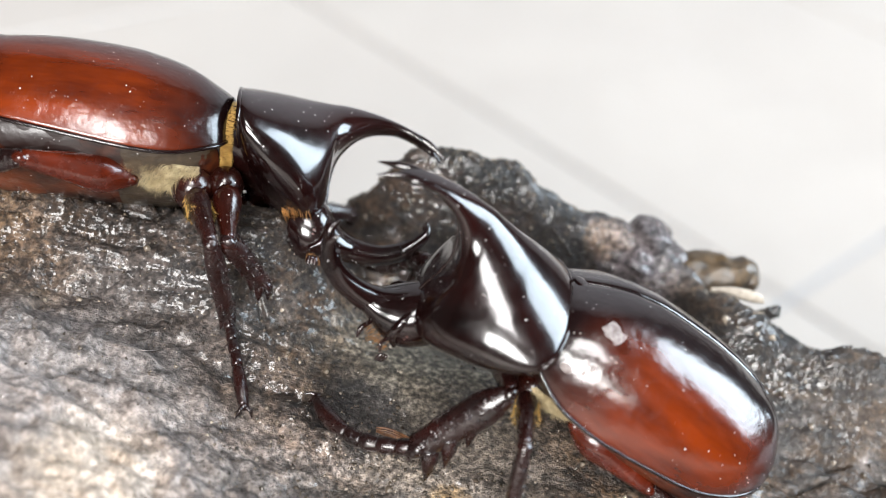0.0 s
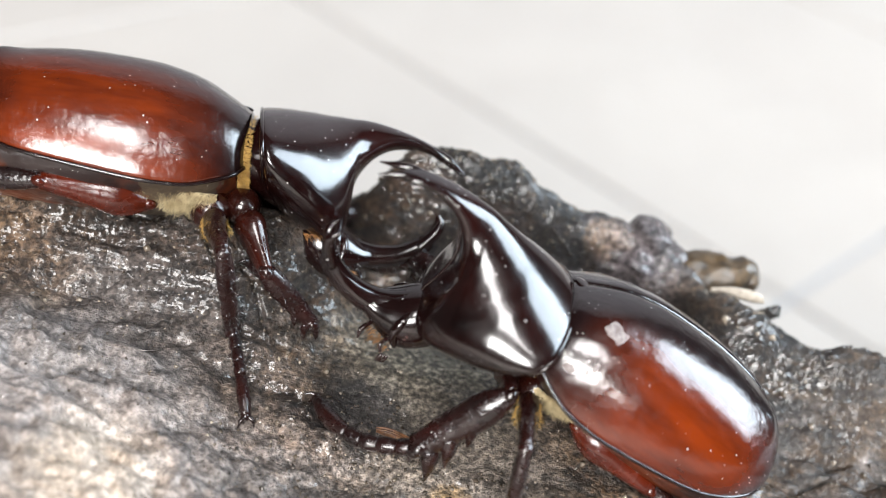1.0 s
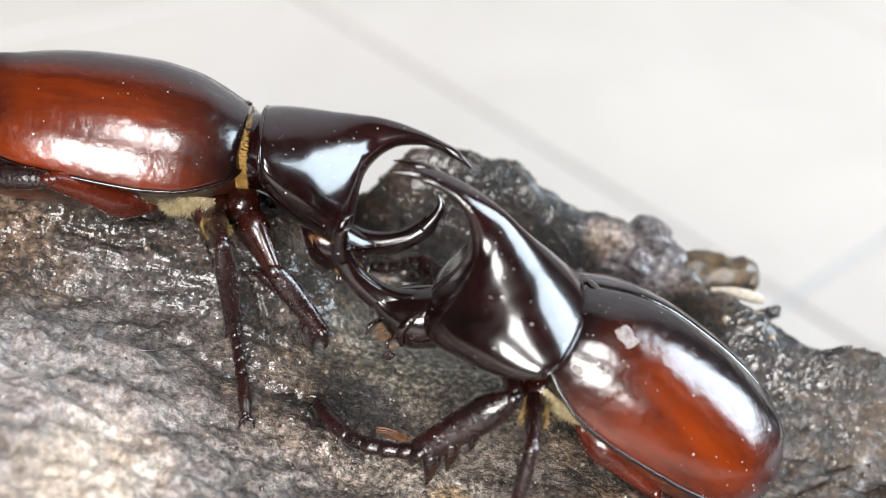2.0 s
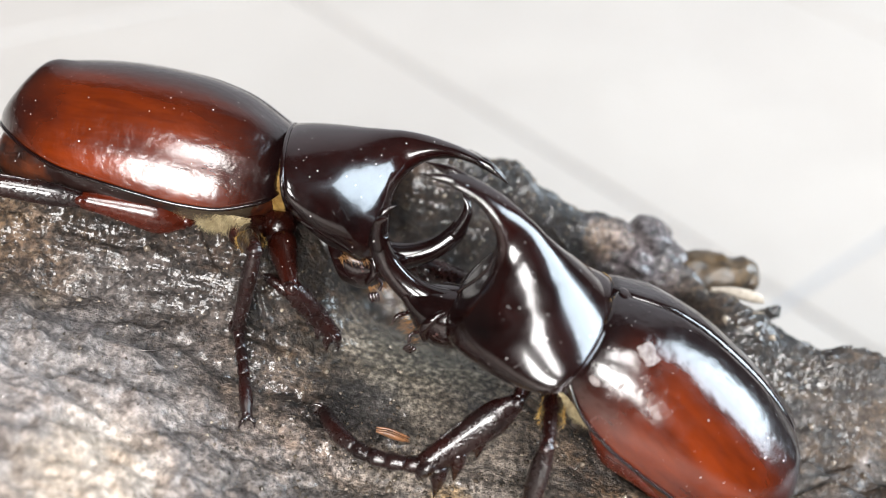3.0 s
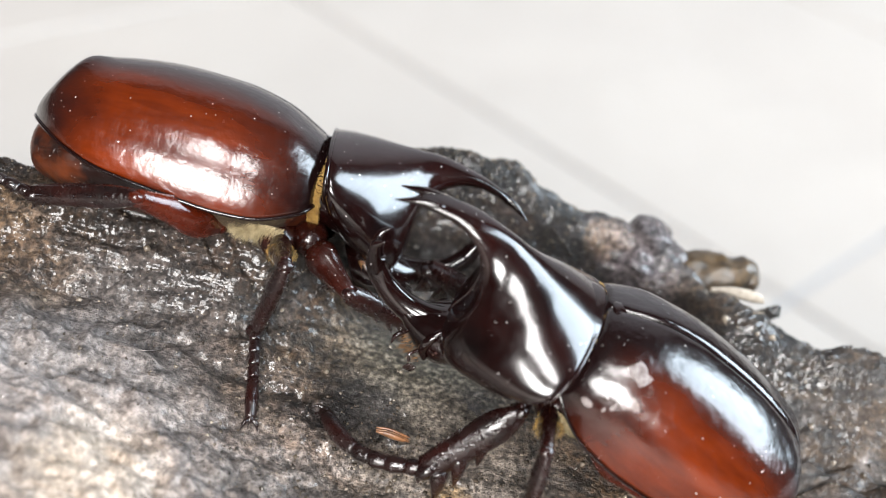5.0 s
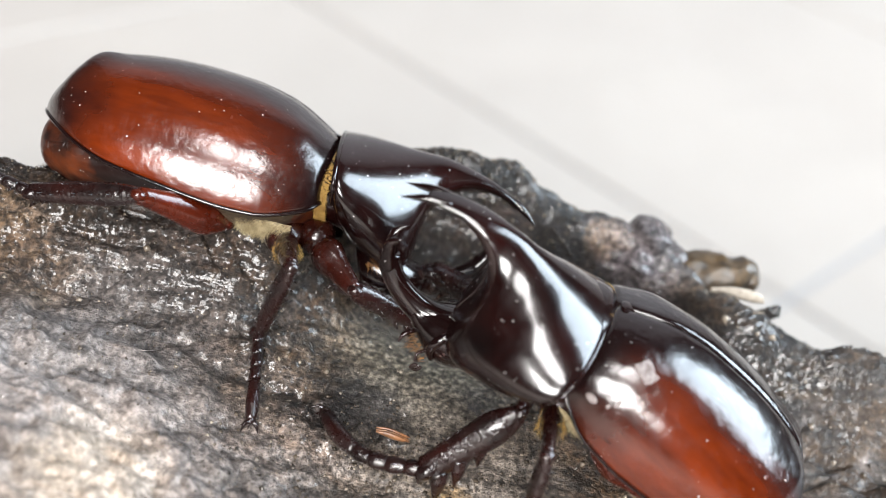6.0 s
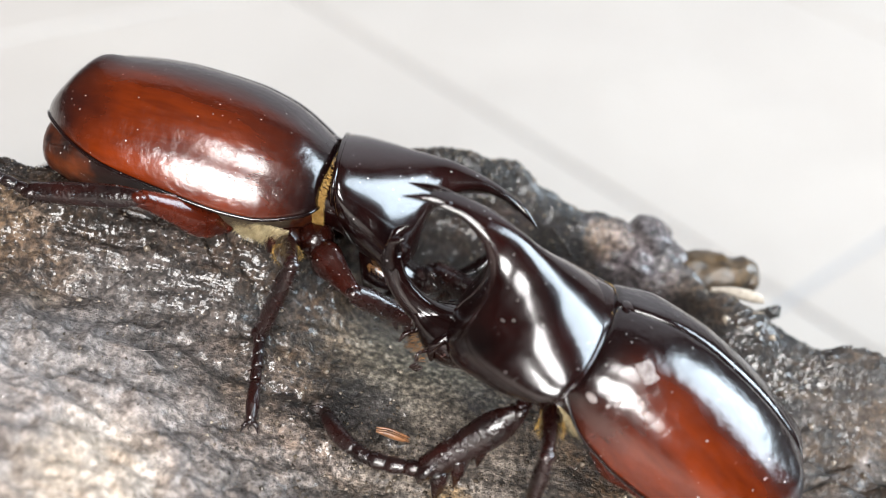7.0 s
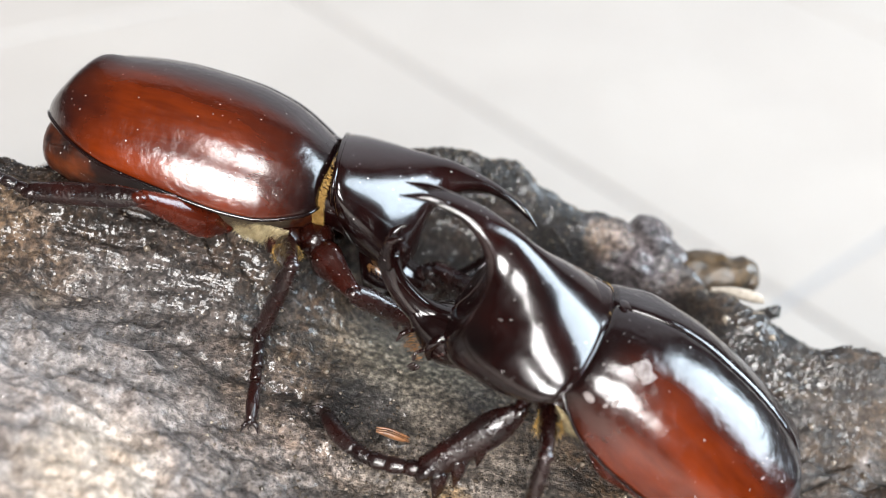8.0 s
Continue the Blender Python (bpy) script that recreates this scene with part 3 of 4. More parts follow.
# ---- beetles ----
PRONOTUM = [(0.2, 4.8, 0.7, -3.6, 10.0, 0.6), (0.9, 5.0, 1.6, -5, 10.4, 0.6), (3, 5.05, 3.8, -7.2, 9.9, 0.6), (5.5, 4.9, 6.2, -8.8, 8.9, 0.6), (7.7, 4.7, 8.1, -9.8, 7.6, 0.61),
            (9.3, 4.6, 9.6, -9.0, 6.2, 0.62), (10.6, 4.5, 10.3, -6.8, 4.9, 0.62), (11.8, 4.45, 10.5, -4.2, 3.8, 0.61), (13.2, 4.25, 11.2, -1.8, 3.0, 0.6), (14.6, 3.95, 12.8, 0.2, 2.5, 0.58),
            (16, 3.55, 14.9, 1.35, 2.1, 0.55), (18, 2.85, 17.5, 1.55, 1.6, 0.5), (20, 1.95, 19.6, 0.95, 1.45, 0.5), (21.0, 1.25, 20.6, 0.4, 1.3, 0.5), (21.5, 0.8, 21.2, 0.3, 0.9, 0.5)]
ELYTRON = [(0.5, 4.2, -2.3, 7.8), (-0.8, 5.0, -3.4, 9.2), (-4.5, 7.0, -4.7, 10.5), (-7.8, 8.0, -4.9, 11.1), (-11, 8.5, -4.7, 11.5), (-17, 8.75, -3.9, 11.6), (-22, 8.4, -3.1, 11.2), (-25.5, 7.6, -2.0, 10.2),
           (-28.3, 6.0, -0.9, 8.4), (-30.3, 3.6, -0.2, 6.0), (-31.4, 1.6, 0.0, 3.6), (-31.9, 0.0, -0.4, 1.2)]
ABDOMEN = [(0, 2, 0, -5, 6.5, 0.5), (-3, 3, -3, -7.2, 9.4, 0.5), (-10, 4, -10, -8.2, 10.6, 0.5), (-18, 4, -18, -8.2, 10.7, 0.55), (-25, 4, -25, -7.8, 9.5, 0.58), (-28.5, 2, -28.3, -7.0, 7.4, 0.58),
           (-30.9, 0, -30.3, -6.4, 5.6, 0.52), (-31.8, -2, -31.4, -4.8, 2.4, 0.5)]


def elytron(side, swell):
    rings = []
    for x, zd, ze, w in spline(ELYTRON, 60):
        z0 = ze + 0.16 * (zd - ze)
        ring = []
        for a in np.linspace(0.0, math.radians(101), 36):
            y = w * math.sin(a) ** 0.88
            z = z0 + (zd - z0) * math.cos(a) ** 0.91 if a < math.pi / 2 else z0 - (z0 - ze) * math.cos(a) / math.cos(math.radians(101))
            if a < 0.05:
                z -= 0.25 * (1 - a / 0.05)
            # blunt swelling before the tip
            z += swell * math.exp(-((x + 26.6) / 2.0) ** 2 - ((y - 4.6) / 2.6) ** 2)
            # shoulder
            z += 0.35 * math.exp(-((x + 3.0) / 1.7) ** 2 - ((y - 7.0) / 1.9) ** 2)
            ring.append((x, side * max(y, 0.03), z))
        last = ring[-1]
        ring += [(x, last[1] * 0.93, last[2] + 0.15), (x, last[1] * 0.7, z0 * 0.5), (x, side * 0.03, zd - 1.5)]
        rings.append(ring[::side])
    return skin(rings)


def wing_point(x, a):
    rows = spline(ELYTRON, 300)
    zd, ze, w = (np.interp(-x, -rows[:, 0], rows[:, c]) for c in (1, 2, 3))
    z0 = ze + 0.16 * (zd - ze)
    y, z = w * math.sin(a) ** 0.88, z0 + (zd - z0) * math.cos(a) ** 0.91
    return Vector((x, y, z + 0.35 * math.exp(-((x + 3.0) / 1.7) ** 2 - ((y - 7.0) / 1.9) ** 2)))


def scuff_glint(x, a, rx, ra, seed):
    """A ragged pale flake on the left wing case, for dried dirt and a painted window glint."""
    rng = random.Random(seed)
    waves = [(k, rng.uniform(0, 6.28), rng.uniform(0.05, 0.32) / k ** 0.7) for k in (1, 2, 3, 4, 7, 11)]
    edge = [0.8 + sum(c * math.sin(k * j * math.pi / 18 + o) for k, o, c in waves) for j in range(36)]
    verts, faces = [], []
    for k in range(6):
        for j in range(36):
            r = edge[j] * k / 5
            p = wing_point(x + rx * r * math.cos(j * math.pi / 18), a + ra * r * math.sin(j * math.pi / 18))
            n = Vector((0, p.y, p.z + 2)).normalized()
            verts.append(p + n * (0.07 if k < 5 else -0.03))
    for k in range(5):
        faces += [(k * 36 + j, (k + 1) * 36 + j, (k + 1) * 36 + (j + 1) % 36, k * 36 + (j + 1) % 36) for j in range(36)]
    return verts, faces


def margin(side):
    path = [(x, side * 0.985 * w, ze) for x, zd, ze, w in spline(ELYTRON, 30)]
    return tube(path, [0.22] * len(path), 8, 60)


def leg_segment(length, r0, r1, bulge, flat=0.8, teeth=(), spines=0, seed=1):
    """A limb from the origin along +x."""
    main = tube([(0, 0, 0), (length * 0.25, 0, 0), (length * 0.6, 0, 0), (length, 0, 0)], [r0, bulge, (bulge + r1) / 2, r1], 12, 20, flat)
    # raised keel along the limb
    keel = tube([(length * 0.08, 0, r0 * 0.8), (length * 0.5, 0, (bulge + r1) * 0.5), (length * 0.95, 0, r1 * 0.9)], [0.1, 0.14, 0.08], 6, 14)
    shapes = [main, keel, ball((0, 0, 0), (r0 * 0.95, r0 * 0.95, r0 * flat), 12, 8), ball((length, 0, 0), (r1, r1 * 0.98, r1 * flat), 12, 8)]
    for x, size in teeth:
        shapes.append(tube([(x, 0, -r1 * 0.5), (x + size * 0.3, 0, -size * 0.7), (x + size * 0.9, 0, -size * 1.25)], [size * 0.42, size * 0.32, 0.03], 8, 10))
    if len(teeth) > 1:
        shapes.append(tube([(length * 0.9, 0, 0), (length + 0.9, 0, -0.2), (length + 1.8, 0, -1.0)], [r1 * 0.8, r1 * 0.5, 0.04], 8, 12))
    rng = random.Random(seed)
    for i in range(spines):
        x, a = rng.uniform(0.15, 0.95) * length, rng.uniform(0, 6.28)
        d = Vector((0.5, math.cos(a), math.sin(a)))
        p = Vector((x, math.cos(a) * bulge * 0.6, math.sin(a) * bulge * 0.6))
        shapes.append(tube([p, p + d * 0.35, p + d * 0.7], [0.09, 0.06, 0.01], 5, 4))
    return join(*shapes)


LEGS = {"front": ((0.8, 5.5, -6.8), 7.6, 11.0, 10.5), "middle": ((-2.5, 6.0, -7.5), 8.5, 10.5, 11.5), "hind": ((-9, 6.5, -7.0), 11.0, 12.0, 12.0)}


def tarsus(parent, length, sag, size, stout=1.0):
    """Four short joints, a long one and two claws along +x; the first joint carries the rest."""
    first = None
    rng = random.Random(23)
    ends = [0, 0.135, 0.265, 0.395, 0.525, 0.91]

    def bow(u):
        return Vector((length * u, 0, sag * math.sin(math.pi * u)))
    for u0, u1 in zip(ends, ends[1:]):
        last = u1 == ends[-1]
        radii = [0.42, 0.52, 0.52, 0.40] if last else [0.41, 0.45, 0.50, 0.43]
        shapes = [tube([bow(u0 + (u1 - u0) * k / 3) for k in range(4)], [r * stout for r in radii], 10, 14 if last else 9), ball(bow(u1), (0.40 * stout,) * 3, 10, 6)]
        for k in range(2 if last else 4):
            a = rng.uniform(0, 6.28)
            p, d = bow(u1 - 0.012), Vector((0.8, math.cos(a), math.sin(a)))
            shapes.append(tube([p + d * 0.25, p + d * 0.7, p + d * 1.05], [0.10, 0.07, 0.01], 5, 4))
        joint = part("tarsus" if first is None else "tarsus_joint", metres(join(*shapes), size), LEG, first or parent)
        first = first or joint
    end = bow(ends[-1])
    for s in (1, -1):
        part("claw", metres(tube([end, end + Vector((length * 0.05, s * 0.6, 0.1)), end + Vector((length * 0.10, s * 0.9, -0.7))], [0.30, 0.24, 0.03], 6, 10), size), LEG, first)
    return first


def beetle(label, size=1.0, chest=1.0, front_sag=0.5, front_reach=10.5, marks=(), front=None):
    root = tagged(new("rhinoceros_beetle"), label, "beetle", "fighting beetles")
    moving = {}

    def add(name, shape, mat, parent=root, tag="", scale=size):
        return part(name, metres(shape, scale), mat, parent, tag)

    pron = add("pronotum", sagittal(PRONOTUM, 110, 72, 0.79, 0.0), BLACK, root, "glossy black thorax shield with curved horn", chest)
    for s in (1, -1):
        add("horn_prong", tube([(19.4, s * 0.75, 1.75), (21.5, s * 0.95, 0.6), (23.4, s * 1.3, -1.0)], [0.42, 0.45, 0.05], 10, 16), BLACK, pron, "", chest)
    rows = spline(PRONOTUM, 90)[0]
    rim = []
    for j in range(41):
        a = 2 * math.pi * j / 40
        share = (0.5 - 0.5 * math.cos(a)) ** (math.log(0.60) / math.log(0.5))
        rim.append((rows[0] + (rows[2] - rows[0]) * share, 10.0 * math.copysign(abs(math.sin(a)) ** 0.79, math.sin(a)), rows[1] + (rows[3] - rows[1]) * share))
    add("rim", tube(rim, [0.24] * 41, 8, 120), BLACK, pron, "", chest)
    lip = [(r[2], 0, r[3]) for r in PRONOTUM[5:12]]
    add("lip", tube(lip, [0.16, 0.2, 0.2, 0.18, 0.15, 0.1, 0.03], 8, 60), BLACK, pron, "", chest)
    moving["pronotum"] = pron
    wings = {}
    for s in (1, -1):
        wings[s] = add("elytron", elytron(s, 0.5 if marks else 0.9), ELYTRA, root, "glossy red brown wing case")
        add("margin", margin(s), BLACK, wings[s])
    for x, a, rx, ra, seed in marks:
        add("scuff_glint", scuff_glint(x, a, rx, ra, seed), SCUFF_GLINT, wings[1], "dull pale grey scuffing with a painted window glint")
    add("abdomen", sagittal(ABDOMEN, 50, 40), BELLY)
    d = spline([(r[0], r[1], r[3], r[4]) for r in ABDOMEN], 300)
    for x0, x1 in ((-11, -14.4), (-14.6, -17.8), (-18, -21), (-21.2, -24), (-24.2, -26.8), (-27, -29.4)):
        rings = []
        for u in np.linspace(0, 1, 9):
            x = x0 + (x1 - x0) * u
            k = int(np.argmin(np.abs(d[:, 0] - x)))
            mid, half, w = (d[k, 1] + d[k, 2]) / 2, (d[k, 1] - d[k, 2]) / 2, d[k, 3]
            grow = 1.0 + 0.028 * math.sin(math.pi * u) ** 0.5
            arc = np.linspace(math.pi * 0.52, math.pi * 1.48, 40)
            rings.append([(x, w * grow * math.sin(a), mid + half * grow * math.cos(a)) for a in arc] + [(x, w * 0.97 * math.sin(a), mid + half * 0.97 * math.cos(a)) for a in arc[::-1]])
        add("sternite", skin(rings), BELLY)
    rings = []
    for u in np.linspace(0, 1, 12):
        x = -0.6 - 9.8 * u
        k = int(np.argmin(np.abs(d[:, 0] - x)))
        mid, half, w = (d[k, 1] + d[k, 2]) / 2, (d[k, 1] - d[k, 2]) / 2, d[k, 3]
        rings.append([(x, w * (1.0 + 0.03 * math.sin(math.pi * u) ** 0.5) * math.sin(a), mid + half * 1.03 * math.cos(a)) for a in np.linspace(0, 2 * math.pi, 60, endpoint=False)])
    add("breast_plate", skin(rings), BREAST, root, "dull olive brown breast plate")
    add("scutellum", ball((-1.5, 0, 4.5), (2.0, 1.8, 0.45)), BLACK)
    add("neck", sagittal([(-2, 3.6, -2, -5.0, 7.4, 0.5), (0, 3.6, 0.5, -5.0, 7.7, 0.5), (2, 3.5, 2.5, -5.4, 7.0, 0.5), (5, 2.5, 5.5, -6.6, 5.4, 0.5), (7.5, 0, 8, -7.4, 4.0, 0.5)], 24, 40), BLACK)
    rng = random.Random(5)
    fringe = []
    for i in range(4200 if marks else 9000):
        a = rng.gauss(math.pi, 0.95)
        fringe.append(((rng.uniform(-0.2, 0.9), 8.0 * math.sin(a), -0.9 + 4.65 * math.cos(a)), (0.9, 0.4 * math.sin(a), 0.4 * math.cos(a))))
    tagged(add("waist_fringe", hairs(fringe, 0.42, 0.024, 3, 0.15), HAIR, root, "golden yellow hair fringe"), kind="stuff")
    breast = []
    for i in range(6500):
        s = rng.choice((1, -1))
        u = rng.random() ** 1.2
        a = rng.uniform(0.42 + 0.30 * u, 1.04)
        clump = 0.6 * math.sin(9 * u + 5 * a) + 0.5 * math.sin(23 * u - 7 * a)
        breast.append(((-1.9 - 8.2 * u, s * (9.75 - 0.5 * rng.random()) * math.sin(a), -2.4 - 5.9 * math.cos(a)), (-0.9 + 0.6 * clump + rng.uniform(-0.5, 0.5), s * rng.uniform(0.0, 0.5), -0.7 + 0.3 * clump), (1.3 - 0.7 * u) * (1 + 0.3 * clump)))
    tagged(add("breast_fur", hairs(breast, 0.85, 0.018, 4, 0.4), FUR, root, "pale yellow breast fur"), kind="stuff")
    if not marks:
        chin = [((rng.uniform(5.5, 8.5), rng.uniform(-5, 5), -8.6), (0.5, 0, -0.8)) for i in range(420)]
        tagged(add("chin_fur", hairs(chin, 1.0, 0.03, 6), CHIN, pron, "orange hair under the thorax", chest), kind="stuff")
    head = add("head", sagittal([(5.8, -6.6, 6.0, -11.8, 2.9, 0.5), (7.6, -6.0, 7.6, -13.2, 3.5, 0.5), (9.6, -6.6, 9.4, -13.4, 3.4, 0.5), (11.2, -8.4, 11.0, -13.1, 2.7, 0.5), (12.6, -9.9, 12.4, -12.7, 1.9, 0.5), (13.6, -10.4, 13.4, -12.4, 1.4, 0.5)], 28, 32), BLACK, root, "", chest)
    add("head_horn", tube([(8.2, 0, -8.8), (11.0, 0, -10.6), (13.8, 0, -11.4), (16.8, 0, -11.35), (19.2, 0, -10.5), (20.1, 0, -9.7)], [2.6, 1.9, 1.45, 1.2, 1.1, 1.0], 18, 44, 0.95), BLACK, head, "curved forked horn", chest)
    for s in (1, -1):
        add("head_horn_prong", tube([(19.0, s * 0.3, -10.6), (20.6, s * 0.65, -9.3), (21.5, s * 1.0, -8.0), (21.3, s * 1.25, -6.7)], [0.85, 0.7, 0.48, 0.04], 10, 18), BLACK, head, "", chest)
        add("eye", ball((8.7, s * 2.8, -10.0), (1.05, 0.7, 1.55), 20, 14), EYE_MAT, head, "dull brown eye", chest)
        add("cheek", tube([(10.0, s * 2.2, -8.3), (10.3, s * 3.1, -9.8), (9.9, s * 3.2, -11.4), (8.6, s * 2.9, -12.4)], [0.3, 0.5, 0.5, 0.25], 10, 20), BLACK, head, "", chest)
        add("antenna", tube([(9.8, s * 2.9, -12.0), (10.3, s * 3.6, -12.7), (9.8, s * 3.9, -13.3)], [0.22, 0.18, 0.2], 6, 12), LEG, head, "", chest)
        for k in (-1, 0, 1):
            add("antenna_leaf", ball((9.1 + 0.35 * k, s * (3.9 + 0.12 * k), -13.8), (0.26, 0.18, 0.62), 10, 8), LEG, head, "", chest)
        add("palp", tube([(11.6, s * 1.2, -12.7), (12.1, s * 1.9, -13.6), (11.8, s * 2.3, -14.5)], [0.25, 0.3, 0.08], 6, 8), LEG, head, "", chest)
    mouth = [((rng.uniform(8.5, 11.5), rng.choice((1, -1)) * rng.uniform(1.2, 3.2), -12.9), (0.3, rng.uniform(-0.4, 0.4), -0.8)) for i in range(160)]
    tagged(add("mouth_fur", hairs(mouth, 0.9, 0.03, 16), CHIN, head, "orange brown mouth bristles", chest), kind="stuff")
    moving["head"] = head
    for s, side in ((1, "left"), (-1, "right")):
        for kind, (hip, lf, lt, la) in LEGS.items():
            strong = 1.25 if kind == "front" else 1.0
            if kind == "front":
                hip, lf, lt = front
                la = front_reach
            dark = kind == "middle" or (kind == "front" and marks)
            femur = add("femur", leg_segment(lf, 1.0, 0.9, (2.1 if kind == "hind" else 1.7 * strong), 0.75), LEG if dark else DUSKLEG if kind == "front" else REDLEG)
            if kind == "middle":
                tuft = []
                for i in range(800):
                    a, x = rng.uniform(0, 6.28), rng.uniform(-0.1, 0.5) * lf
                    r = 0.95 + 1.1 * max(x / lf, 0)
                    tuft.append(((x, r * math.cos(a), 0.75 * r * math.sin(a)), (1.5, 0.6 * math.cos(a), 0.6 * math.sin(a)), 1.0 - 0.4 * x / lf))
                tagged(add("femur_fur", hairs(tuft, 0.75, 0.02, 31, 0.2), HAIR, femur, "golden bristles on the upper leg"), kind="stuff")
            teeth = [(lt * a, b * (1.0 if marks else 0.5)) for a, b in ((0.45, 2.3), (0.70, 2.8), (0.92, 3.0))] if kind == "front" else ((lt * 0.95, 1.2),)
            tibia = add("tibia", leg_segment(lt, 0.85 * strong, (1.6 if marks else 0.95) if kind == "front" else 1.1, (2.0 if marks else 1.3) if kind == "front" else 1.25, 0.7, teeth, 40), LEG)
            foot = tarsus(root, la, front_sag if kind == "front" else 0.4, size, (2.0 if marks else 1.4) if kind == "front" else 1.35)
            if kind != "hind":
                wide = 1.0 if kind == "front" else 1.15
                add("coxa", join(ball((hip[0] - 0.2, s * (hip[1] - 0.9), hip[2] + 0.5), (2.0 * wide, 2.6, 2.1 * wide), 18, 12), ball((hip[0], s * hip[1], hip[2]), (1.25, 1.25, 1.25), 14, 10)), DUSKLEG)
            moving[side + kind] = (femur, tibia, foot, Vector((hip[0], s * hip[1], hip[2])) * 0.001 * size, lf * 0.001 * size, lt * 0.001 * size, la * 0.001 * size)
    return root, moving


def limb_pose(a, b, up):
    """Pose at a with +x towards b and +z near up."""
    x = (b - a).normalized()
    y = up.cross(x).normalized()
    z = x.cross(y)
    m = Matrix((x, y, z)).transposed().to_4x4()
    m.translation = a
    return m


def leg_poses(body, hip, lf, lt, ankle, foot, bend, lean=(0, 0.35, 1)):
    """Femur, tibia and tarsus in the body's space for an ankle and foot in the world."""
    inv = body.inverted()
    a, f = inv @ Vector(ankle), inv @ Vector(foot)
    up = (inv.to_3x3() @ Vector(bend)).normalized()
    d = a - hip
    n = min(max(d.length, abs(lf - lt) * 1.05), (lf + lt) * 0.999)
    x = d.normalized()
    a = hip + x * n
    z = (up - x * up.dot(x)).normalized()
    along = (lf * lf + n * n - lt * lt) / (2 * n)
    knee = hip + x * along + z * math.sqrt(max(lf * lf - along * along, 0))
    sky = inv.to_3x3() @ Vector((0, 0.35, 1))
    return limb_pose(hip, knee, sky), limb_pose(knee, a, sky), limb_pose(a, f, inv.to_3x3() @ Vector(lean))


# place along and round the wing case, size along and round it, seed
# the second mark paints the window's reflection on the shoulder
SCUFFS_GLINT = ((-4.6, 0.76, 1.5, 0.15, 3), (-2.5, 1.42, 0.75, 0.07, 8), (-4.4, 1.24, 0.3, 0.06, 12), (-3.9, 1.32, 0.25, 0.04, 15))
attacker, attacker_parts = beetle("glossy red brown rhinoceros beetle pushing forward on the log", front=((0.8, 5.5, -6.8), 7.6, 8.8))
defender, defender_parts = beetle("glossy red brown rhinoceros beetle with pale scuffs on its wing case", 0.9, 0.97, -2.6, 15.0, SCUFFS_GLINT, ((0.8, 2.4, -7.2), 7.0, 12.2))

# time; body pose; thorax shift in mm and turn on the body; nod and turn of the head
ATTACKER = [
    (0, pose(-0.02605, 0.00675, 0.15989, -44.8, -1.2, 9.9), (1.04, 0.14, 0.62), (1.4, -0.9, -0.2), (5.3, 3.0)),
    (0.5, pose(-0.02505, 0.00682, 0.15967, -41.0, -0.8, 9.8), (1.30, -0.44, 0.19), (1.3, -1.4, 0.4), (0.0, 2.0)),
    (1, pose(-0.02385, 0.00622, 0.15931, -33.9, -0.8, 9.5), (1.41, -0.35, -0.07), (1.3, -2.2, 1.8), (-5.2, 1.0)),
    (1.6, pose(-0.02425, 0.00673, 0.15945, -29.6, -2.8, 8.4), (1.69, -0.50, -0.53), (1.2, -0.9, 2.2), (-11.0, -0.1)),
    (2.8, pose(-0.02194, 0.00697, 0.16025, -21.3, -6.1, 4.2), (2.95, -3.97, -0.13), (3.7, -6.0, -5.2), (-17.0, -1.5)),
    (3, pose(-0.01879, 0.00654, 0.15817, -26.6, -2.7, 0.6), (1.08, -4.44, 0.13), (4.8, -8.2, 1.2), (-18.8, 0.0)),
    (3.5, pose(-0.01774, 0.00674, 0.15808, -29.5, -0.4, -3.3), (0.99, -1.66, 0.02), (3.7, -9.9, 1.4), (-15.2, -1.5)),
    (4, pose(-0.01664, 0.00661, 0.15775, -30.8, -0.2, -0.8), (0.27, -0.16, 0.84), (-0.2, -8.9, 3.4), (-23.1, 0.0)),
    (4.2, pose(-0.01603, 0.00643, 0.15771, -25.9, 1.1, 2.5), (0.04, 0.43, 0.67), (-0.4, -5.9, 4.0), (-23.2, 0.0)),
    (4.5, pose(-0.01605, 0.00592, 0.15783, -24.3, 1.0, 3.9), (0.32, 0.62, 0.54), (0.5, -1.4, 3.5), (-23.3, 0.0)),
    (4.7, pose(-0.01539, 0.00604, 0.15774, -25.7, 1.6, 1.0), (0.23, 0.67, 0.86), (0.2, -1.4, 3.2), (-22.4, 0.0)),
    (5.8, pose(-0.01410, 0.00655, 0.15808, -27.1, 1.5, -0.8), (0.35, 0.77, 0.34), (-0.5, -1.2, 3.5), (-17.5, 0.0)),
    (7, pose(-0.01397, 0.00641, 0.15777, -25.2, 1.2, -2.5), (0.49, 1.09, 0.47), (-1.6, -1.7, 3.7), (-16.6, 0.0)),
    (8, pose(-0.01397, 0.00641, 0.15777, -25.2, 1.2, -2.5), (0.49, 1.09, 0.47), (-1.6, -1.7, 3.7), (-16.6, 0.0))]
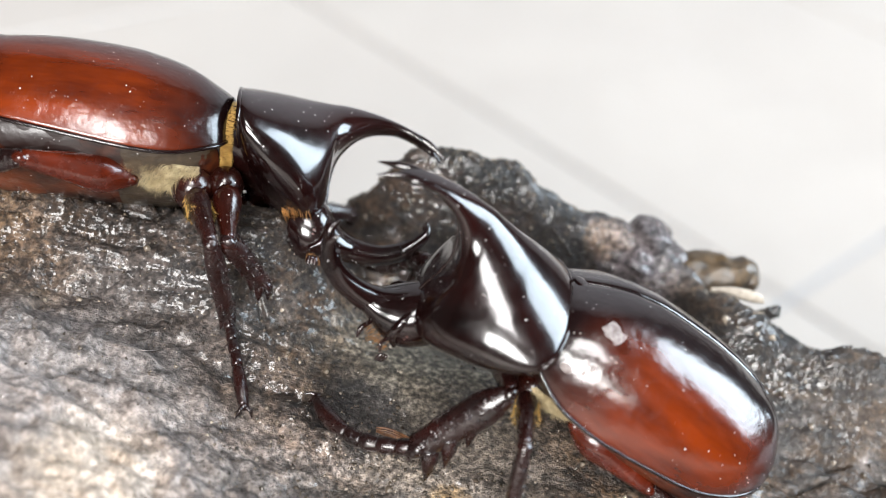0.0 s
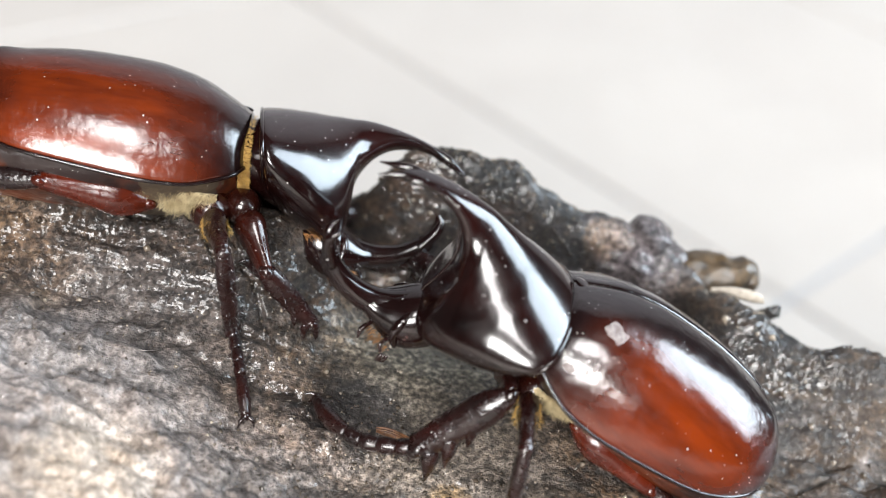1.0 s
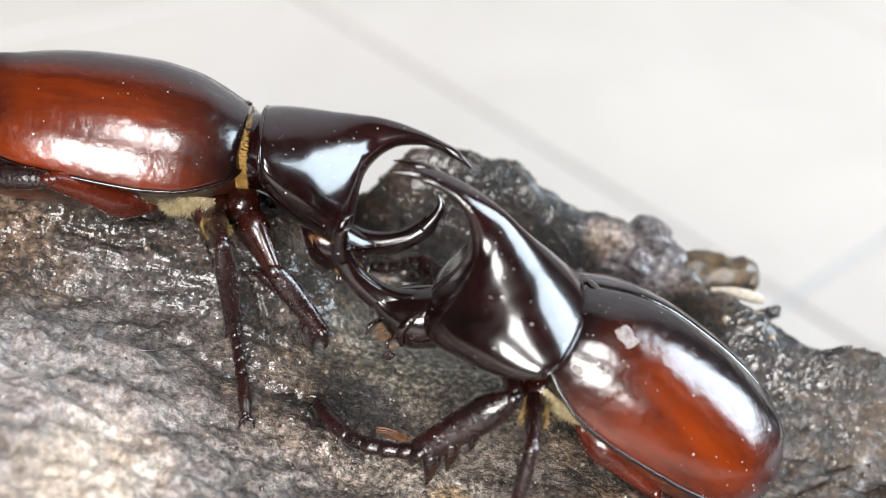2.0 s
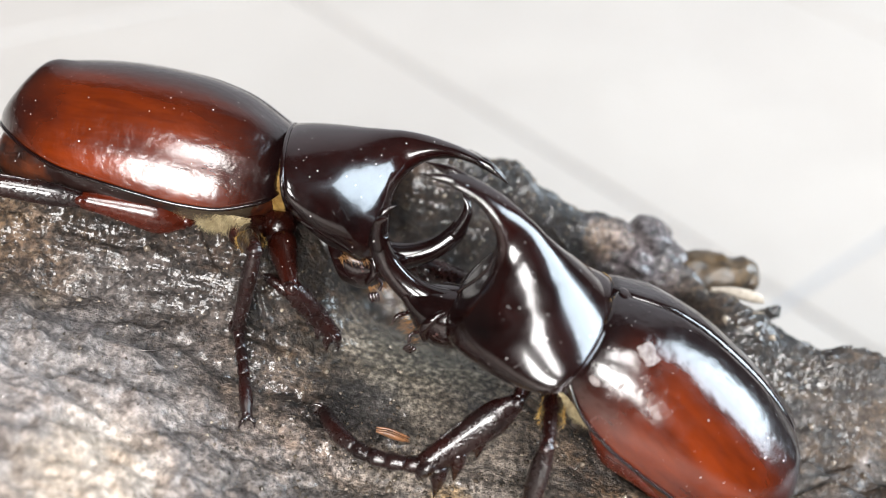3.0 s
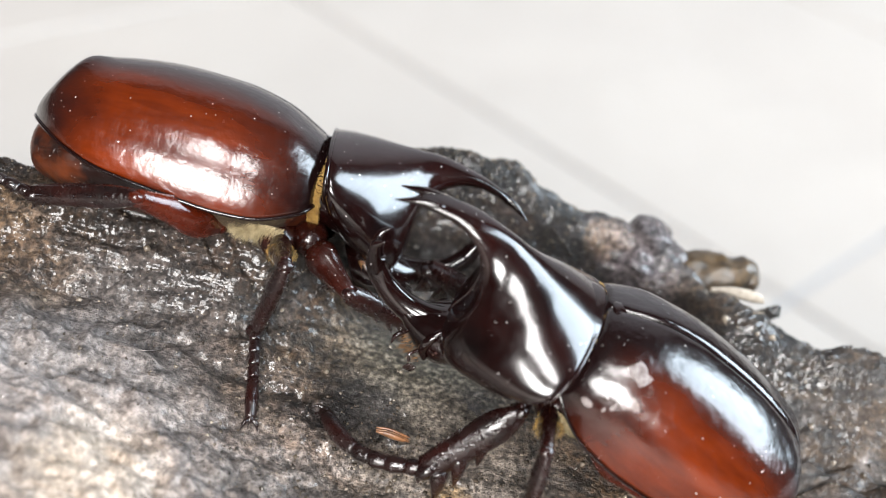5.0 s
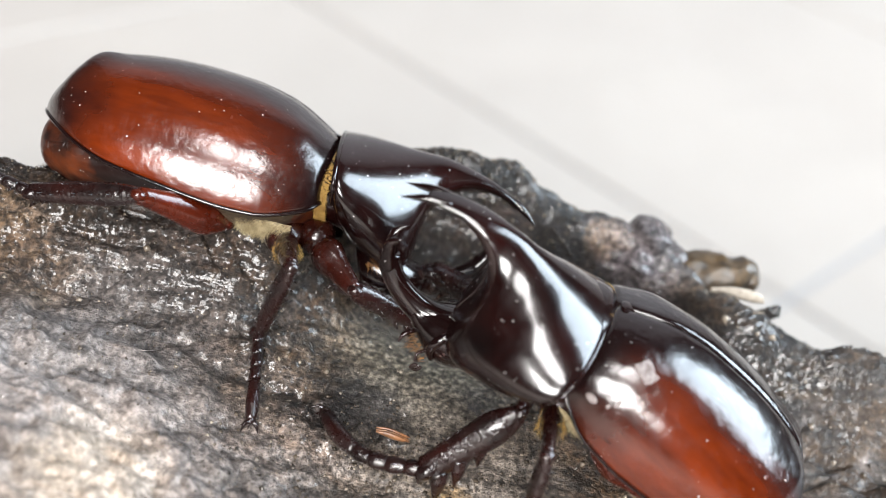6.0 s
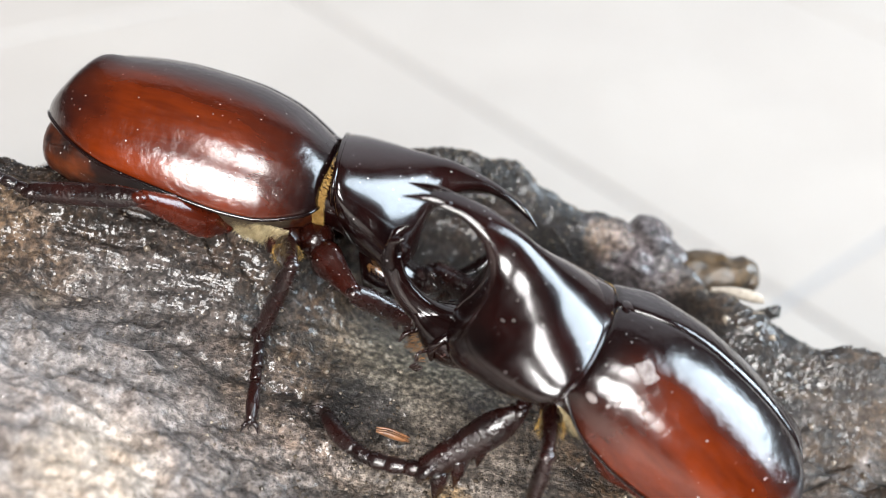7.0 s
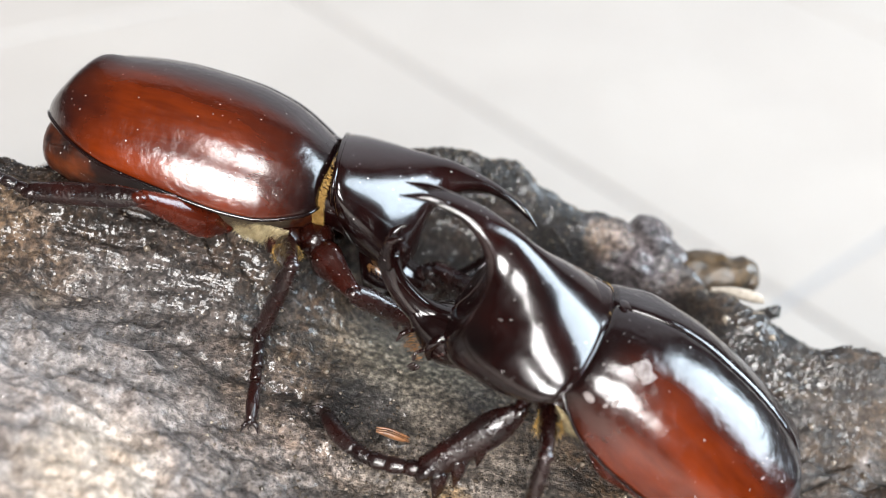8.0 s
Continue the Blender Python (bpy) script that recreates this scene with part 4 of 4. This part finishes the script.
DEFENDER = [
    (0, pose(0.01199, -0.00917, 0.15784, 12.4, -27.3, 176.3), (1.06, 0.15, -1.12), (-4.5, -10.5, 10.2), (2.4, 6.0)),
    (1.6, pose(0.01234, -0.00907, 0.15758, 14.8, -28.3, 176.4), (0.82, 0.67, -1.26), (-6.7, -9.3, 6.0), (3.9, 4.3)),
    (2.8, pose(0.01578, -0.00881, 0.15800, 9.0, -32.5, 172.2), (0.62, 2.11, -1.72), (-6.4, -7.9, 2.5), (0.8, 1.5)),
    (3.5, pose(0.01654, -0.01063, 0.15818, 0.5, -34.2, 172.4), (0.40, 1.24, -2.39), (-0.6, -2.1, 1.8), (-1.9, -3.0)),
    (4.5, pose(0.01548, -0.01068, 0.15728, -2.4, -30.4, 176.8), (0.82, 0.54, -1.85), (-1.2, -3.3, 0.3), (-3.2, 0.0)),
    (5.8, pose(0.01626, -0.01111, 0.15799, 2.3, -32.7, 172.3), (0.72, 1.10, -1.75), (-2.3, -1.1, 2.7), (-9.6, 1.3)),
    (7, pose(0.01633, -0.01119, 0.15811, 2.7, -33.2, 171.5), (0.69, 1.18, -1.74), (-2.1, -0.4, 3.0), (-10.6, 1.5)),
    (8, pose(0.01608, -0.01119, 0.15811, 2.7, -33.2, 171.5), (0.69, 1.18, -1.74), (-2.1, -0.4, 3.0), (-10.6, 1.5))]
# time, ankle, foot in mm
ATTACKER_FEET = {
    "rightmiddle": ((0.35, -1, 0.6), [(0, (-20.9, -8.8, 147.7), (-15.1, -20.3, 142.5)), (1, (-20.2, -9.5, 147.2), (-15.1, -20.3, 142.5)), (2.8, (-19.7, -9.3, 147.1), (-15.1, -20.3, 142.5)),
                                   (3.5, (-19.0, -9.1, 147.1), (-15.1, -20.3, 142.5)), (4.7, (-17.9, -8.8, 146.8), (-15.1, -20.3, 142.5)), (7, (-17.2, -8.9, 146.6), (-15.1, -20.3, 142.5))]),
    "rightfront": ((0, -1, 0.3), [(0, (-17.9, -5.1, 150.0), (-21.5, -2.5, 151.9)), (0.5, (-16.1, -6.0, 148.5), (-20.6, -3.9, 150.4)), (1, (-12.2, -5.8, 146.6), (-19.8, -3.3, 150.6)),
                                  (1.6, (-11.7, -6.3, 146.3), (-19.7, -3.5, 150.4)), (2.8, (-9.6, -5.8, 145.7), (-18.8, -3.3, 150.1)), (3.8, (-9.6, -6.0, 145.6), (-18.5, -3.3, 149.9)),
                                  (4.0, (-7.5, -4.0, 148.0), (-17.1, -2.6, 149.6)), (4.5, (-6.0, -2.5, 147.5), (-14.2, -1.2, 149.0)), (4.7, (-2.6, -3.2, 147.4), (-12.3, -1.0, 148.6)), (5.8, (-1.4, -3.4, 148.0), (-11.1, -0.9, 148.7))]),
    "righthind": ((-0.4, -0.6, 0.6), [(0, (-53.5, -8, 157.5), (-62, -8, 158)), (2.8, (-51, -8, 157.5), (-60, -9, 157)), (3.5, (-49.5, -8, 157.5), (-58, -9, 157)), (4.0, (-45.5, -8.5, 156.3), (-54, -10, 156)),
                                    (4.2, (-39.5, -9, 155.3), (-49, -10, 156)), (4.7, (-42.2, -7.2, 156.8), (-50, -6, 157.5)), (7, (-42.6, -7.0, 157.0), (-50, -6, 157.5))]),
    "leftfront": ((0, 1, 0.6), [(0, (-8, 18, 147), (-2, 20, 149))]), "leftmiddle": ((0, 1, 0.6), [(0, (-20, 20, 140), (-18, 26, 132))]), "lefthind": ((0, 1, 0.6), [(0, (-42, 20, 144), (-52, 20, 142))])}
DEFENDER_FEET = {
    "leftfront": ((0.55, -0.85, 0.6), [(0, (1.6, -20.3, 146.0), (-10.3, -13.8, 144.6)), (1.6, (1.6, -20.3, 146.0), (-10.3, -13.8, 144.6)), (2.8, (2.8, -21.2, 144.8), (-10.5, -14.5, 144.4)), (7, (2.9, -21.6, 144.6), (-10.5, -14.5, 144.4))]),
    "leftmiddle": ((0, -0.6, 1), [(0, (11.5, -25.5, 142.8), (9.5, -33, 139.5)), (1.6, (11.5, -25.5, 142.8), (9.5, -33, 139.5)), (2.8, (13.0, -25.5, 142.8), (9.5, -33, 139.5))]),
    "lefthind": ((0.5, -0.6, 0.3), [(0, (38, -21, 138), (48, -20, 137))]),
    "rightfront": ((0, 0.5, 1), [(0, (-2.5, 4.5, 150.5), (-7, 9, 148))]), "rightmiddle": ((0.3, 0.6, -0.4), [(0, (26, 3, 144), (30, 9, 144))]), "righthind": ((0, 1, 0.6), [(0, (36, 8, 146), (44, 10, 146))])}


def blend(rows, t):
    """Values of keyed rows at t, smooth and without overshoot."""
    ts = [r[0] for r in rows]
    v = np.array([r[1] for r in rows], float)
    if len(rows) == 1 or t >= ts[-1]:
        return v[-1]
    i = max(k for k in range(len(ts) - 1) if ts[k] <= t)

    def slope(k):
        if k in (0, len(ts) - 1):
            return v[0] * 0
        a, b = (v[k] - v[k - 1]) / (ts[k] - ts[k - 1]), (v[k + 1] - v[k]) / (ts[k + 1] - ts[k])
        return np.where(a * b > 0, 2 * a * b / np.where(np.abs(a + b) < 1e-12, 1, a + b), 0)
    h = ts[i + 1] - ts[i]
    f = (t - ts[i]) / h
    return (2 * f ** 3 - 3 * f ** 2 + 1) * v[i] + (f ** 3 - 2 * f ** 2 + f) * h * slope(i) + (3 * f ** 2 - 2 * f ** 3) * v[i + 1] + (f ** 3 - f ** 2) * h * slope(i + 1)


def motions():
    times = [round(0.1 * i, 1) for i in range(81)]
    for root, parts, keys, feet, chest in ((attacker, attacker_parts, ATTACKER, ATTACKER_FEET, 1.0), (defender, defender_parts, DEFENDER, DEFENDER_FEET, 0.97)):
        flat, last = [], None
        for t, m, shift, turn, nod in keys:
            q = m.to_quaternion()
            if last:
                q.make_compatible(last)
            last = q
            flat.append((t, [*m.translation, *q, *shift, *turn, *nod]))
        body, thorax, head = [], [], []
        pivot = Vector((7.0, 0, -13.0)) * 0.001 * chest
        for t in times:
            v = blend(flat, t)
            q = last.copy()
            q.w, q.x, q.y, q.z = v[3:7]
            q.normalize()
            m = Matrix.Translation(Vector(v[:3])) @ q.to_matrix().to_4x4()
            p = pose(*(0.001 * v[7:10]), *v[10:13])
            body.append((t, m))
            thorax.append((t, p))
            head.append((t, p @ Matrix.Translation(pivot) @ pose(0, 0, 0, 0, v[13], v[14]) @ Matrix.Translation(-pivot)))
        walk(root, body)
        walk(parts["pronotum"], thorax)
        walk(parts["head"], head)
        for key, (bend, rows) in feet.items():
            femur, tibia, tip, hip, lf, lt, la = parts[key]
            flat = [(t, (*a, *f)) for t, a, f in rows]
            made = []
            for t, m in body:
                v = blend(flat, t) * 0.001
                made.append((t, leg_poses(m, hip, lf, lt, Vector(v[:3]), Vector(v[3:]), bend, (0, 1, 0.25) if la > 0.013 else (0, 0.35, 1))))
            for i, ob in enumerate((femur, tibia, tip)):
                walk(ob, [(t, p[i]) for t, p in made])


motions()
